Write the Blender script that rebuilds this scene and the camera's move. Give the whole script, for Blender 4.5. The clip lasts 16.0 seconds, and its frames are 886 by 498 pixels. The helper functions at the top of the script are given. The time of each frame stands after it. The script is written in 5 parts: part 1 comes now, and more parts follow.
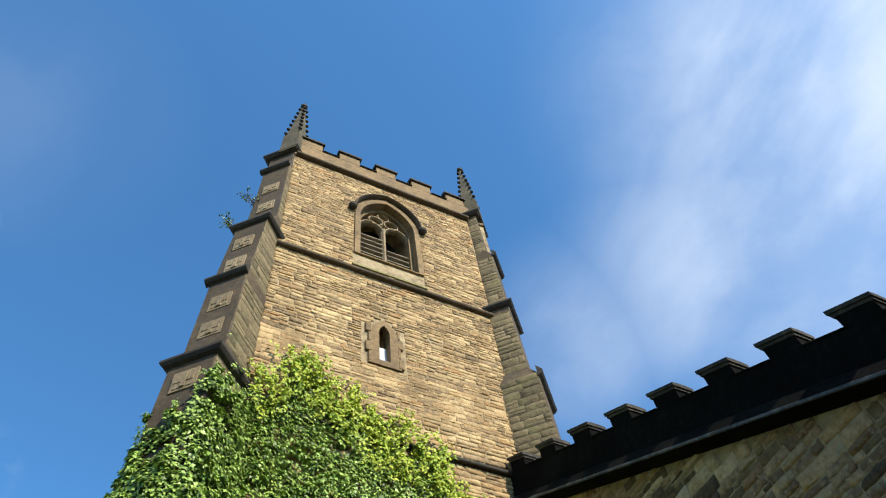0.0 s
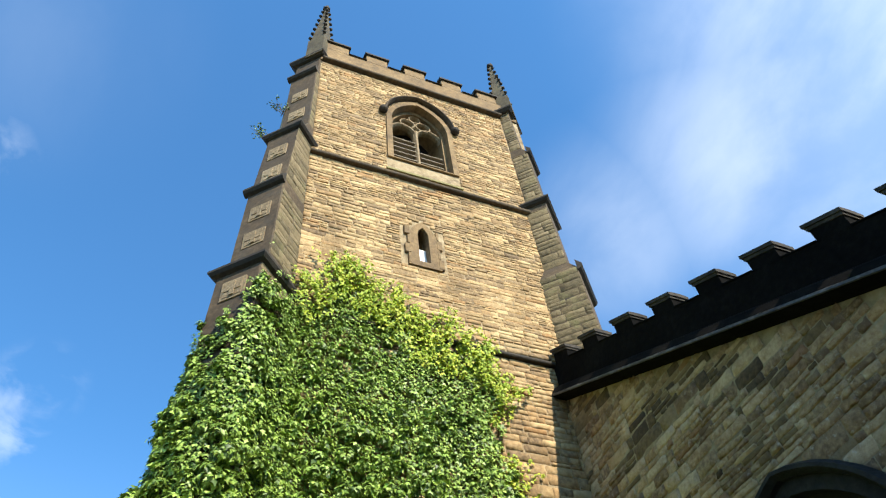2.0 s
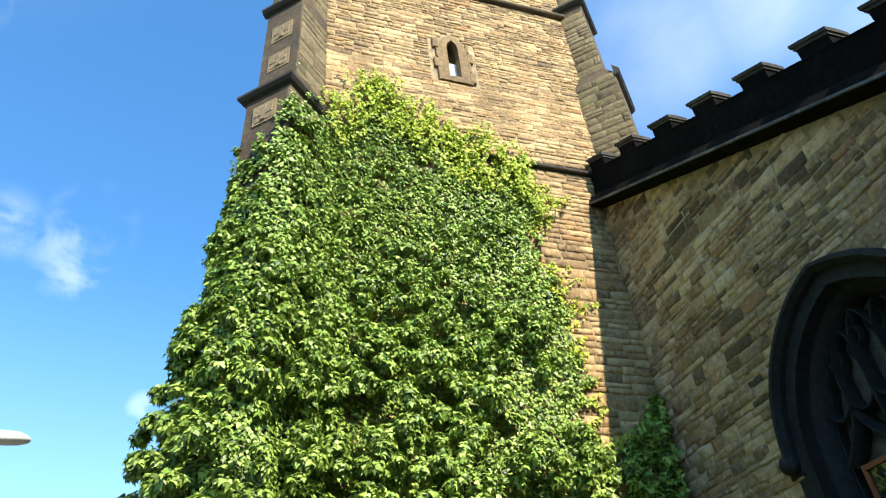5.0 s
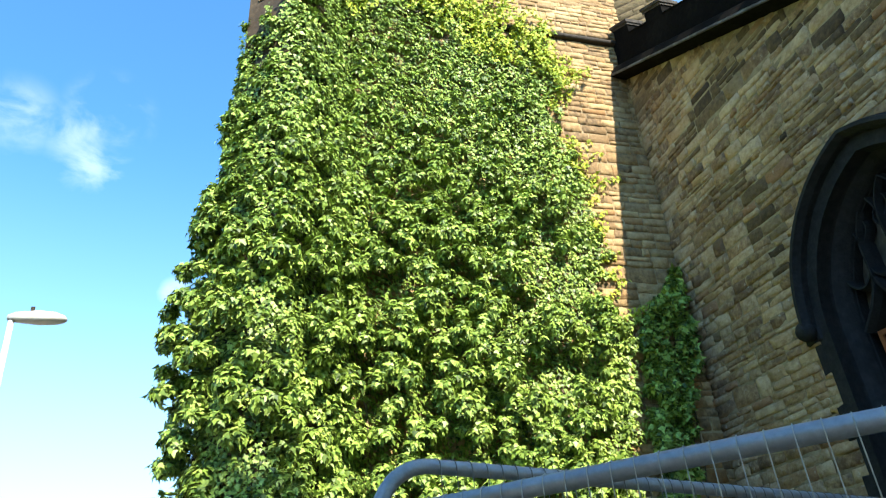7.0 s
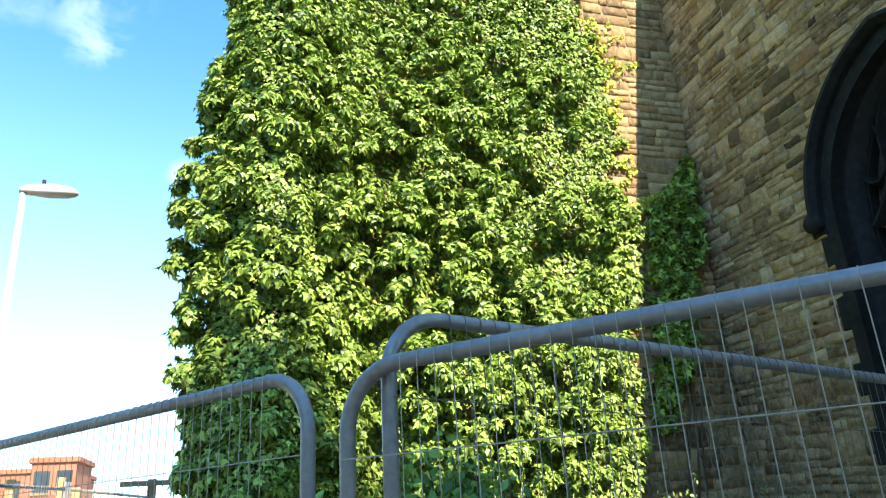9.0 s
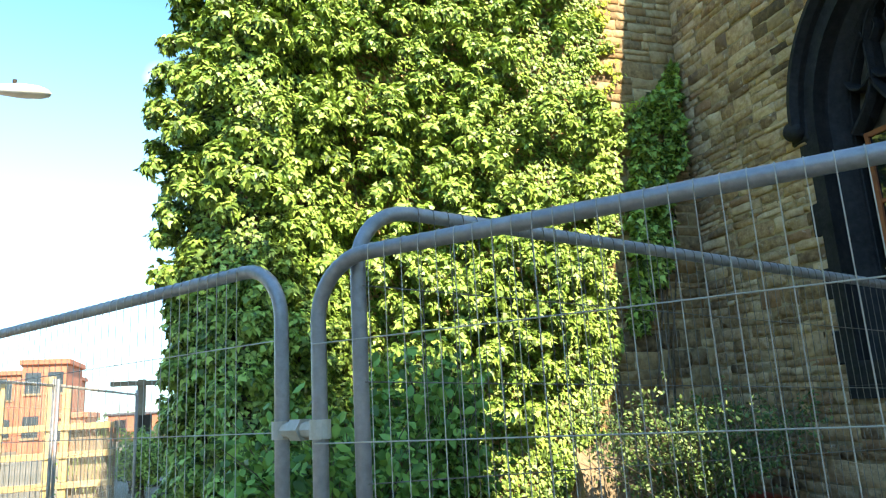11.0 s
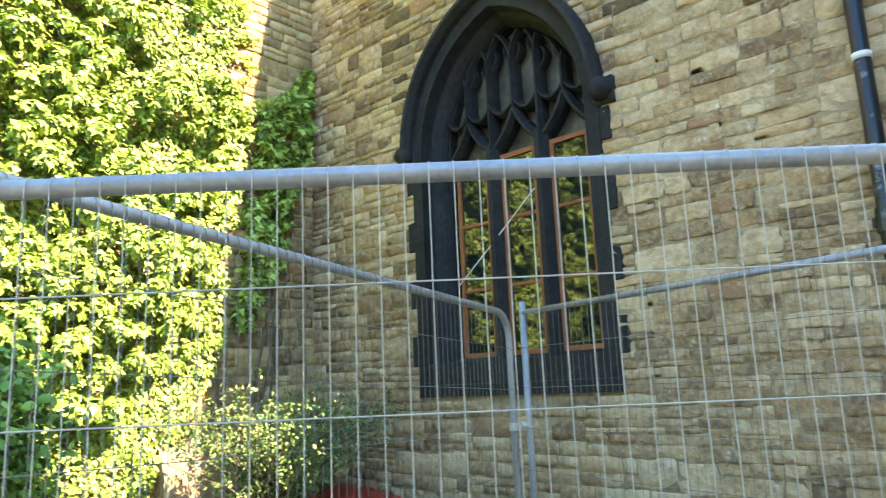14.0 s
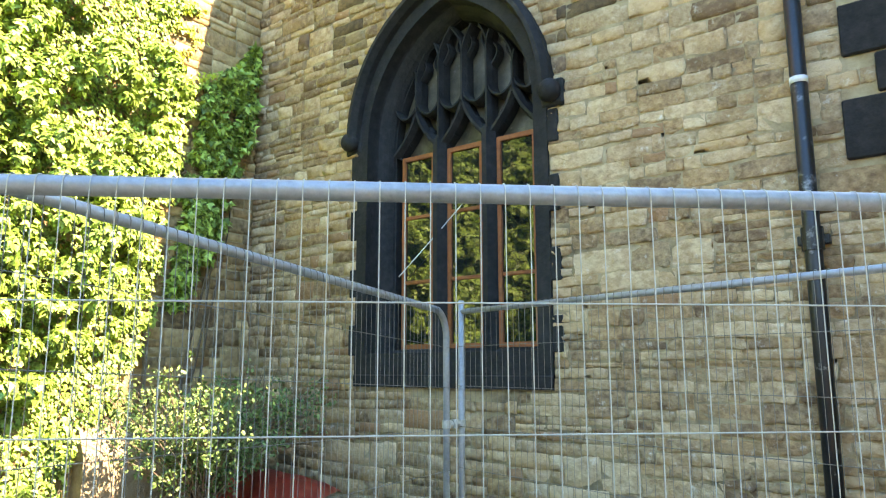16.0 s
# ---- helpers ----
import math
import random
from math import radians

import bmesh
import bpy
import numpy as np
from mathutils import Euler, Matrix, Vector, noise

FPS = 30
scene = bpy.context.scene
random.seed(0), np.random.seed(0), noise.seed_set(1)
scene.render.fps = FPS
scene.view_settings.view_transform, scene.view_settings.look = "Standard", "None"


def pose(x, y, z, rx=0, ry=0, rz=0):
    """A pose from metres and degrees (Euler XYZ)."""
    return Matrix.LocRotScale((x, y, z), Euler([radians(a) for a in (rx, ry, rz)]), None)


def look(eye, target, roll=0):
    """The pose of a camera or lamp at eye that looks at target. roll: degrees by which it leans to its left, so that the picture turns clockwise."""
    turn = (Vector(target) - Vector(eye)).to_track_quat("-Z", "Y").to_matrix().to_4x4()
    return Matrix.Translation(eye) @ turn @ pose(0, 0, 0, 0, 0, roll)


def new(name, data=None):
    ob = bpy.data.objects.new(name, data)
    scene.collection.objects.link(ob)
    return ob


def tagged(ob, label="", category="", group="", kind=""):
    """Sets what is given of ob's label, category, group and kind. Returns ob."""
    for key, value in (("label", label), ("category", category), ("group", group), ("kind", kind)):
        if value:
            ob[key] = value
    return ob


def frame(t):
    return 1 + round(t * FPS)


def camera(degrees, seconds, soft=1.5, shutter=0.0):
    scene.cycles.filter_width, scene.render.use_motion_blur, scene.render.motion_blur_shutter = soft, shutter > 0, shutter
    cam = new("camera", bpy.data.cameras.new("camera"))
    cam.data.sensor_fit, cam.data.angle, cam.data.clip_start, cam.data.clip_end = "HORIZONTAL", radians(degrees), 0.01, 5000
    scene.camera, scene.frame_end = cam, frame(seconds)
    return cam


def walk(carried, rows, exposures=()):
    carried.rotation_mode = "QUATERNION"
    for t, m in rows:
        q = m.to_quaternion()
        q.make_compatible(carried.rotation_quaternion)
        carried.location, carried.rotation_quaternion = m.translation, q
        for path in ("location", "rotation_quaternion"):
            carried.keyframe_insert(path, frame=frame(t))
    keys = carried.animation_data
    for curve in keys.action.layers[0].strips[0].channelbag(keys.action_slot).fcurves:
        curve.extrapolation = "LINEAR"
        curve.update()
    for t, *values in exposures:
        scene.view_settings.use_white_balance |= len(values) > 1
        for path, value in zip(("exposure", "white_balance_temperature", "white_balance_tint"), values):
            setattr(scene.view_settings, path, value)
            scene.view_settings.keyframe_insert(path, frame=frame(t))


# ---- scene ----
# ---------------------------------------------------------------- camera
cam = camera(63.9, 16.0, soft=1.15, shutter=0.3)
PATH = [
    (0, (7.915, -6.066, 1.809), (7.065, -5.477, 3.521), -10.57),
    (0.5, (7.905, -6.068, 1.807), (7.009, -5.475, 3.494), -10.16),
    (1, (7.881, -6.070, 1.803), (6.909, -5.481, 3.448), -9.07),
    (1.5, (7.863, -6.074, 1.802), (6.824, -5.480, 3.405), -8.59),
    (2, (7.847, -6.079, 1.799), (6.747, -5.501, 3.366), -7.73),
    (2.5, (7.829, -6.077, 1.795), (6.670, -5.508, 3.322), -7.39),
    (3, (7.805, -6.077, 1.784), (6.584, -5.508, 3.262), -7.20),
    (3.5, (7.777, -6.074, 1.769), (6.485, -5.499, 3.183), -6.75),
    (4, (7.761, -6.072, 1.759), (6.411, -5.499, 3.119), -6.59),
    (4.2, (7.759, -6.072, 1.758), (6.383, -5.497, 3.090), -6.54),
    (6.5, (7.651, -6.001, 1.691), (6.037, -5.442, 2.724), -5.78),
    (7, (7.631, -6.000, 1.686), (5.971, -5.449, 2.645), -5.65),
    (7.5, (7.604, -6.000, 1.666), (5.904, -5.456, 2.556), -5.39),
    (8, (7.582, -6.002, 1.656), (5.847, -5.464, 2.477), -4.77),
    (8.5, (7.573, -6.013, 1.635), (5.803, -5.481, 2.388), -4.18),
    (9, (7.600, -6.014, 1.610), (5.802, -5.467, 2.292), -3.44),
    (9.2, (7.606, -6.008, 1.607), (5.797, -5.462, 2.260), -3.46),
    (11.5, (7.646, -5.973, 1.552), (5.791, -5.328, 1.928), -2.77),
    (12, (7.651, -5.956, 1.552), (5.851, -5.172, 1.930), -2.75),
    (12.5, (7.656, -5.936, 1.549), (5.949, -4.964, 1.928), -3.12),
    (13, (7.649, -5.917, 1.542), (6.063, -4.756, 1.913), -3.14),
    (13.5, (7.666, -5.880, 1.536), (6.210, -4.560, 1.911), -2.82),
    (14, (7.683, -5.842, 1.537), (6.363, -4.387, 1.913), -2.50),
    (14.5, (7.690, -5.833, 1.542), (6.476, -4.288, 1.912), -1.93),
    (15, (7.695, -5.836, 1.539), (6.509, -4.274, 1.932), -1.08),
    (15.5, (7.692, -5.845, 1.563), (6.501, -4.289, 1.966), -0.37),
    (16, (7.681, -5.860, 1.609), (6.484, -4.292, 1.940), -0.07),
]
EXPO = [(0, 0.45, 6700, 9), (2, 0.75, 6700, 9), (4, 0.88, 6700, 9), (7, 1.28, 6700, 9), (9, 1.40, 6900, 10), (11.5, 1.90, 7300, 11), (12.5, 2.40, 7500, 12), (14, 2.97, 8350, 19), (16, 3.08, 8400, 20)]
walk(cam, [(t, look(e, g, r)) for t, e, g, r in PATH], EXPO)

# ---------------------------------------------------------------- sky and sun
SUN = Vector((0.735, 0.171, 0.656)).normalized()


def build_world():
    w = bpy.data.worlds.new("sky")
    scene.world = w
    w.use_nodes = True
    nt = w.node_tree
    nt.nodes.clear()
    N = nt.nodes.new
    L = nt.links.new
    sky = N("ShaderNodeTexSky")
    sky.sky_type = "NISHITA"
    sky.sun_disc = False
    sky.sun_elevation = math.asin(SUN.z)
    sky.sun_rotation = math.atan2(SUN.x, SUN.y)
    sky.altitude = 100
    sky.dust_density = 0.6
    sky.ozone_density = 2.0
    tc = N("ShaderNodeTexCoord")
    # cloud noises: soft broad banks and fine broken wisps
    def cloud_noise(scale, stretch, low, high, least, most):
        mp = N("ShaderNodeMapping")
        mp.inputs["Rotation"].default_value = (0.3, 0.9, 0.5)
        mp.inputs["Scale"].default_value = stretch
        L(tc.outputs["Generated"], mp.inputs["Vector"])
        n = N("ShaderNodeTexNoise")
        n.inputs["Scale"].default_value = scale
        n.inputs["Detail"].default_value = 8
        n.inputs["Roughness"].default_value = 0.55
        n.inputs["Distortion"].default_value = 0.3
        L(mp.outputs["Vector"], n.inputs["Vector"])
        nr = N("ShaderNodeMapRange")
        nr.interpolation_type = "SMOOTHSTEP"
        nr.inputs["From Min"].default_value = low
        nr.inputs["From Max"].default_value = high
        nr.inputs["To Min"].default_value = least
        nr.inputs["To Max"].default_value = most
        L(n.outputs["Fac"], nr.inputs["Value"])
        return nr.outputs["Result"]

    def cloud_group(banks, noise_out):
        total = None
        # direction, half width, weight
        for d, wdt, amt in banks:
            dist = N("ShaderNodeVectorMath")
            dist.operation = "DISTANCE"
            dist.inputs[1].default_value = Vector(d).normalized()
            L(tc.outputs["Generated"], dist.inputs[0])
            mr = N("ShaderNodeMapRange")
            mr.interpolation_type = "SMOOTHSTEP"
            mr.inputs["From Min"].default_value = wdt
            mr.inputs["From Max"].default_value = wdt * 0.05
            mr.inputs["To Max"].default_value = amt
            L(dist.outputs["Value"], mr.inputs["Value"])
            if total is None:
                total = mr.outputs["Result"]
            else:
                m = N("ShaderNodeMath")
                m.operation = "MAXIMUM"
                L(total, m.inputs[0])
                L(mr.outputs["Result"], m.inputs[1])
                total = m.outputs["Value"]
        m = N("ShaderNodeMath")
        m.operation = "MULTIPLY"
        m.use_clamp = True
        L(noise_out, m.inputs[0])
        L(total, m.inputs[1])
        return m.outputs["Value"]
    c1 = cloud_group(CLOUDS, cloud_noise(2.4, (1.3, 2.0, 1.6), 0.34, 0.70, 0.42, 1.12))
    c2 = cloud_group(WISPS, cloud_noise(9.0, (1.0, 1.5, 2.6), 0.38, 0.66, 0.0, 1.0))
    m2 = N("ShaderNodeMath")
    m2.operation = "MAXIMUM"
    L(c1, m2.inputs[0])
    L(c2, m2.inputs[1])
    # whiter haze near the horizon
    sep = N("ShaderNodeSeparateXYZ")
    L(tc.outputs["Generated"], sep.inputs[0])
    hz = N("ShaderNodeMapRange")
    hz.interpolation_type = "SMOOTHSTEP"
    hz.inputs["From Min"].default_value = 0.62
    hz.inputs["From Max"].default_value = -0.05
    hz.inputs["To Max"].default_value = 0.38
    L(sep.outputs["Z"], hz.inputs["Value"])
    mx = N("ShaderNodeMath")
    mx.operation = "MAXIMUM"
    L(m2.outputs["Value"], mx.inputs[0])
    L(hz.outputs["Result"], mx.inputs[1])
    mix = N("ShaderNodeMix")
    mix.data_type = "RGBA"
    L(mx.outputs["Value"], mix.inputs["Factor"])
    tint = N("ShaderNodeMix")
    tint.data_type = "RGBA"
    tint.blend_type = "MULTIPLY"
    tint.inputs["Factor"].default_value = 1
    tint.inputs["B"].default_value = SKY_TINT
    L(sky.outputs["Color"], tint.inputs["A"])
    L(tint.outputs["Result"], mix.inputs["A"])
    mix.inputs["B"].default_value = CLOUD_COL
    bg = N("ShaderNodeBackground")
    bg.inputs["Strength"].default_value = SKY_POWER
    L(mix.outputs["Result"], bg.inputs["Color"])
    out = N("ShaderNodeOutputWorld")
    L(bg.outputs["Background"], out.inputs["Surface"])


SKY_POWER = 0.15
SKY_TINT = (0.52, 1.04, 1.34, 1)
CLOUD_COL = (5.5, 6.0, 6.7, 1)
CLOUDS = [((0.05, 0.62, 0.785), 0.46, 0.58), ((-0.14, 0.67, 0.73), 0.34, 0.50), ((-0.25, 0.615, 0.75), 0.27, 0.42), ((-0.43, 0.50, 0.755), 0.19, 0.26), ((-0.43, -0.27, 0.86), 0.24, 0.06)]
WISPS = [((-0.775, -0.165, 0.612), 0.065, 0.36), ((-0.786, -0.20, 0.585), 0.055, 0.26), ((-0.809, -0.182, 0.56), 0.060, 0.30), ((-0.765, -0.26, 0.59), 0.06, 0.27), ((-0.565, -0.274, 0.778), 0.06, 0.18), ((-0.90, -0.075, 0.425), 0.035, 0.5)]
build_world()

sun = new("sun", bpy.data.lights.new("sun", "SUN"))
sun.data.energy = 5.0
sun.data.angle = radians(0.53)
sun.data.color = (1.0, 0.93, 0.80)
sun.matrix_world = look(SUN * 60, (0, 0, 0))


# ---------------------------------------------------------------- materials
def mat(name, base, dark, light=None, rough=0.85, metal=0.0, big=0.8, fine=9.0, bump=0.25, pick="", spread=0.5, stain=None, stain_at=0.62, stain_scale=1.7, rust=None, rust_at=0.6, rust_scale=2.4, spec=0.3, bscale=None, spanw=0.21, tones=None):
    """Procedural surface: colour from base to dark and light at two scales, with fine relief.
    pick: 'object' or 'island' varies whole pieces."""
    m = bpy.data.materials.new(name)
    m.use_nodes = True
    nt = m.node_tree
    N = nt.nodes.new
    L = nt.links.new
    b = nt.nodes["Principled BSDF"]
    tc = N("ShaderNodeNewGeometry")
    n1 = N("ShaderNodeTexNoise")
    n1.inputs["Scale"].default_value = big
    n1.inputs["Detail"].default_value = 6
    n2 = N("ShaderNodeTexNoise")
    n2.inputs["Scale"].default_value = fine
    n2.inputs["Detail"].default_value = 8
    n2.inputs["Roughness"].default_value = 0.65
    for n in (n1, n2):
        L(tc.outputs["Position"], n.inputs["Vector"])
    r = N("ShaderNodeValToRGB")
    r.color_ramp.elements[0].position = 0.5 - spanw
    r.color_ramp.elements[0].color = (*dark, 1)
    r.color_ramp.elements[1].position = 0.5 + spanw
    r.color_ramp.elements[1].color = (*(light or base), 1)
    e = r.color_ramp.elements.new(0.5)
    e.color = (*base, 1)
    add = N("ShaderNodeMath")
    add.operation = "MULTIPLY_ADD"
    add.inputs[1].default_value = 0.55
    L(n2.outputs["Fac"], add.inputs[0])
    half = N("ShaderNodeMath")
    half.operation = "MULTIPLY"
    half.inputs[1].default_value = 0.45
    L(n1.outputs["Fac"], half.inputs[0])
    L(half.outputs["Value"], add.inputs[2])
    fac = add.outputs["Value"]
    if pick:
        if pick == "object":
            rnd = N("ShaderNodeObjectInfo").outputs["Random"]
        else:
            rnd = tc.outputs["Random Per Island"]
        k = N("ShaderNodeMath")
        k.operation = "MULTIPLY_ADD"
        k.inputs[1].default_value = spread
        k.inputs[2].default_value = -spread / 2
        L(rnd, k.inputs[0])
        k2 = N("ShaderNodeMath")
        k2.operation = "ADD"
        L(k.outputs["Value"], k2.inputs[0])
        L(fac, k2.inputs[1])
        fac = k2.outputs["Value"]
    L(fac, r.inputs["Fac"])
    col = r.outputs["Color"]
    if tones and pick:
        # stones from different beds: each takes one of a few tones
        tr = N("ShaderNodeValToRGB")
        tr.color_ramp.interpolation = "CONSTANT"
        while len(tr.color_ramp.elements) < len(tones):
            tr.color_ramp.elements.new(0.5)
        for e, (at, c) in zip(tr.color_ramp.elements, tones):
            e.position = at
            e.color = (*c, 1)
        L(rnd, tr.inputs["Fac"])
        mx = N("ShaderNodeMix")
        mx.data_type = "RGBA"
        mx.blend_type = "MULTIPLY"
        mx.inputs["Factor"].default_value = 1
        L(col, mx.inputs["A"])
        L(tr.outputs["Color"], mx.inputs["B"])
        col = mx.outputs["Result"]
    for tone, level, scale in ((rust, rust_at, rust_scale), (stain, stain_at, stain_scale)):
        if not tone:
            continue
        n3 = N("ShaderNodeTexNoise")
        n3.inputs["Scale"].default_value = scale
        n3.inputs["Detail"].default_value = 9
        n3.inputs["Roughness"].default_value = 0.7
        L(tc.outputs["Position"], n3.inputs["Vector"])
        sr = N("ShaderNodeMapRange")
        sr.inputs["From Min"].default_value = level - 0.04
        sr.inputs["From Max"].default_value = level + 0.12
        sr.inputs["To Max"].default_value = 0.85
        L(n3.outputs["Fac"], sr.inputs["Value"])
        mx = N("ShaderNodeMix")
        mx.data_type = "RGBA"
        L(sr.outputs["Result"], mx.inputs["Factor"])
        L(col, mx.inputs["A"])
        mx.inputs["B"].default_value = (*tone, 1)
        col = mx.outputs["Result"]
    L(col, b.inputs["Base Color"])
    b.inputs["Roughness"].default_value = rough
    b.inputs["Metallic"].default_value = metal
    b.inputs["Specular IOR Level"].default_value = spec
    if bump:
        n4 = N("ShaderNodeTexNoise")
        n4.inputs["Scale"].default_value = bscale or fine * 2.5
        n4.inputs["Detail"].default_value = 6
        L(tc.outputs["Position"], n4.inputs["Vector"])
        bp = N("ShaderNodeBump")
        bp.inputs["Strength"].default_value = bump
        bp.inputs["Distance"].default_value = 0.02
        L(n4.outputs["Fac"], bp.inputs["Height"])
        L(bp.outputs["Normal"], b.inputs["Normal"])
    return m


def leaf_mat(name, dark, base, light, shine=0.48):
    m = bpy.data.materials.new(name)
    m.use_nodes = True
    nt = m.node_tree
    N = nt.nodes.new
    L = nt.links.new
    b = nt.nodes["Principled BSDF"]
    g = N("ShaderNodeNewGeometry")
    n1 = N("ShaderNodeTexNoise")
    n1.inputs["Scale"].default_value = 2.2
    n1.inputs["Detail"].default_value = 5
    L(g.outputs["Position"], n1.inputs["Vector"])
    mixf = N("ShaderNodeMath")
    mixf.operation = "MULTIPLY_ADD"
    mixf.inputs[1].default_value = 0.62
    L(g.outputs["Random Per Island"], mixf.inputs[0])
    h = N("ShaderNodeMath")
    h.operation = "MULTIPLY"
    h.inputs[1].default_value = 0.38
    L(n1.outputs["Fac"], h.inputs[0])
    L(h.outputs["Value"], mixf.inputs[2])
    r = N("ShaderNodeValToRGB")
    r.color_ramp.elements[0].position = 0.2
    r.color_ramp.elements[0].color = (*dark, 1)
    r.color_ramp.elements[1].position = 0.78
    r.color_ramp.elements[1].color = (*light, 1)
    e = r.color_ramp.elements.new(0.5)
    e.color = (*base, 1)
    L(mixf.outputs["Value"], r.inputs["Fac"])
    L(r.outputs["Color"], b.inputs["Base Color"])
    b.inputs["Roughness"].default_value = shine
    b.inputs["Specular IOR Level"].default_value = 0.36
    tr = N("ShaderNodeBsdfTranslucent")
    L(r.outputs["Color"], tr.inputs["Color"])
    ms = N("ShaderNodeMixShader")
    ms.inputs["Fac"].default_value = 0.07
    L(b.outputs["BSDF"], ms.inputs[1])
    L(tr.outputs["BSDF"], ms.inputs[2])
    L(ms.outputs["Shader"], nt.nodes["Material Output"].inputs["Surface"])
    return m


TONES = ((0.0, (1.0, 1.0, 1.0)), (0.25, (1.02, 0.97, 0.90)), (0.40, (0.95, 0.97, 0.97)), (0.58, (1.0, 0.98, 0.96)), (0.72, (1.06, 1.05, 1.02)), (0.90, (0.93, 0.86, 0.76)), (0.975, (0.60, 0.45, 0.37)))
TONES_PALE = ((0.0, (1.0, 1.0, 1.0)), (0.30, (1.04, 0.97, 0.88)), (0.45, (0.92, 0.93, 0.90)), (0.60, (1.0, 0.98, 0.94)), (0.80, (1.07, 1.05, 1.0)), (0.97, (0.68, 0.54, 0.43)))
TAN = ((0.345, 0.228, 0.110), (0.125, 0.08, 0.042), (0.51, 0.365, 0.19))
M_TOWER_P = mat("tower sandstone pieces", *TAN, pick="object", spread=0.28, spanw=0.20, big=0.5, fine=14, bump=0.75, bscale=18, tones=TONES_PALE, stain=(0.115, 0.088, 0.05), stain_at=0.545, stain_scale=1.3, rust=(0.50, 0.27, 0.09), rust_at=0.57, rust_scale=1.3)
M_TOWER_J = mat("tower sandstone", *TAN, pick="island", spread=0.28, spanw=0.20, big=0.5, fine=14, bump=0.75, bscale=18, tones=TONES_PALE, stain=(0.115, 0.088, 0.05), stain_at=0.545, stain_scale=1.3, rust=(0.50, 0.27, 0.09), rust_at=0.57, rust_scale=1.3)
BUFF = ((0.375, 0.246, 0.132), (0.165, 0.098, 0.053), (0.53, 0.385, 0.235))
M_AISLE_P = mat("aisle sandstone pieces", *BUFF, pick="object", spread=0.26, spanw=0.15, big=0.7, fine=15, bump=1.0, bscale=17, tones=TONES, stain=(0.66, 0.60, 0.50), stain_at=0.63, stain_scale=9.0, rust=(0.27, 0.16, 0.075), rust_at=0.56, rust_scale=2.3)
M_AISLE_J = mat("aisle sandstone", *BUFF, pick="island", spread=0.26, spanw=0.15, big=0.7, fine=15, bump=1.0, bscale=17, tones=TONES, stain=(0.66, 0.60, 0.50), stain_at=0.63, stain_scale=9.0, rust=(0.27, 0.16, 0.075), rust_at=0.56, rust_scale=2.3)
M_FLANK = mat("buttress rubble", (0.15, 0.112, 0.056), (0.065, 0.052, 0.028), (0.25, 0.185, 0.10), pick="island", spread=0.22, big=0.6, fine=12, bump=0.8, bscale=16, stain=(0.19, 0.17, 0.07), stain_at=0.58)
M_MORTAR = mat("lime mortar", (0.32, 0.235, 0.13), (0.12, 0.085, 0.05), (0.46, 0.36, 0.22), big=1.6, fine=6, bump=0.6, spanw=0.15)
M_ASHLAR = mat("weathered ashlar", (0.205, 0.13, 0.06), (0.075, 0.05, 0.03), (0.34, 0.225, 0.105), big=1.1, fine=11, bump=0.5, stain=(0.085, 0.06, 0.036), stain_at=0.56)
M_SOOT_VOID = mat("soot-blackened stone and void black", (0.021, 0.021, 0.021), (0.010, 0.010, 0.0105), (0.038, 0.037, 0.036), big=1.5, fine=12, bump=0.4, rough=0.75, spec=0.2)
# parapet and string: soot, plus the shade on their fronts painted as black
M_PARAPET = mat("sooty parapet stone with shade", (0.0065, 0.006, 0.0055), (0.003, 0.003, 0.003), (0.013, 0.012, 0.010), big=1.5, fine=12, bump=0.3, rough=0.95, spec=0.03)
M_STRING = mat("string stone with shade", (0.008, 0.0075, 0.007), (0.004, 0.004, 0.004), (0.016, 0.015, 0.013), big=2.5, fine=14, bump=0.2, rough=0.95, spec=0.03)
# paler than the string, so its edge shows the sun's highlights
M_EDGE_GLINT = mat("pale edge glint", (0.06, 0.056, 0.052), (0.012, 0.011, 0.010), (0.20, 0.19, 0.18), big=2.0, fine=9, bump=0.2, rough=0.6)
M_PINN = mat("lichened pinnacle stone", (0.085, 0.068, 0.04), (0.035, 0.029, 0.02), (0.15, 0.125, 0.07), big=2.0, fine=12, bump=0.5)
M_COPE = mat("weathered black coping", (0.045, 0.038, 0.031), (0.016, 0.014, 0.012), (0.11, 0.09, 0.07), big=1.5, fine=12, bump=0.4, rough=0.85, spec=0.15)
M_DRIP = mat("dark drip stone", (0.036, 0.028, 0.020), (0.018, 0.015, 0.012), (0.07, 0.052, 0.034), big=1.5, fine=12, bump=0.3, rough=0.8)
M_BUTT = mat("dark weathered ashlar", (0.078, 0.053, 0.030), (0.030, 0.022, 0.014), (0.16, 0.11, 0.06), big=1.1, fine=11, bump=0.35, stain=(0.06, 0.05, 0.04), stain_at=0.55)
M_QUOIN = mat("sooty quoin stone", (0.028, 0.026, 0.025), (0.014, 0.013, 0.013), (0.045, 0.041, 0.038), big=1.5, fine=12, bump=0.4, rough=0.85, spec=0.15)
M_LEDGE = mat("mossy ledge stone", (0.22, 0.19, 0.075), (0.10, 0.09, 0.045), (0.32, 0.27, 0.13), fine=12, bump=0.4)
M_PANEL = mat("carved panel stone", (0.27, 0.195, 0.11), (0.11, 0.08, 0.05), (0.38, 0.29, 0.18), fine=18, bump=0.7)
M_LEAD = mat("roof lead", (0.16, 0.165, 0.17), (0.10, 0.10, 0.11), (0.22, 0.22, 0.23), rough=0.6, fine=6)
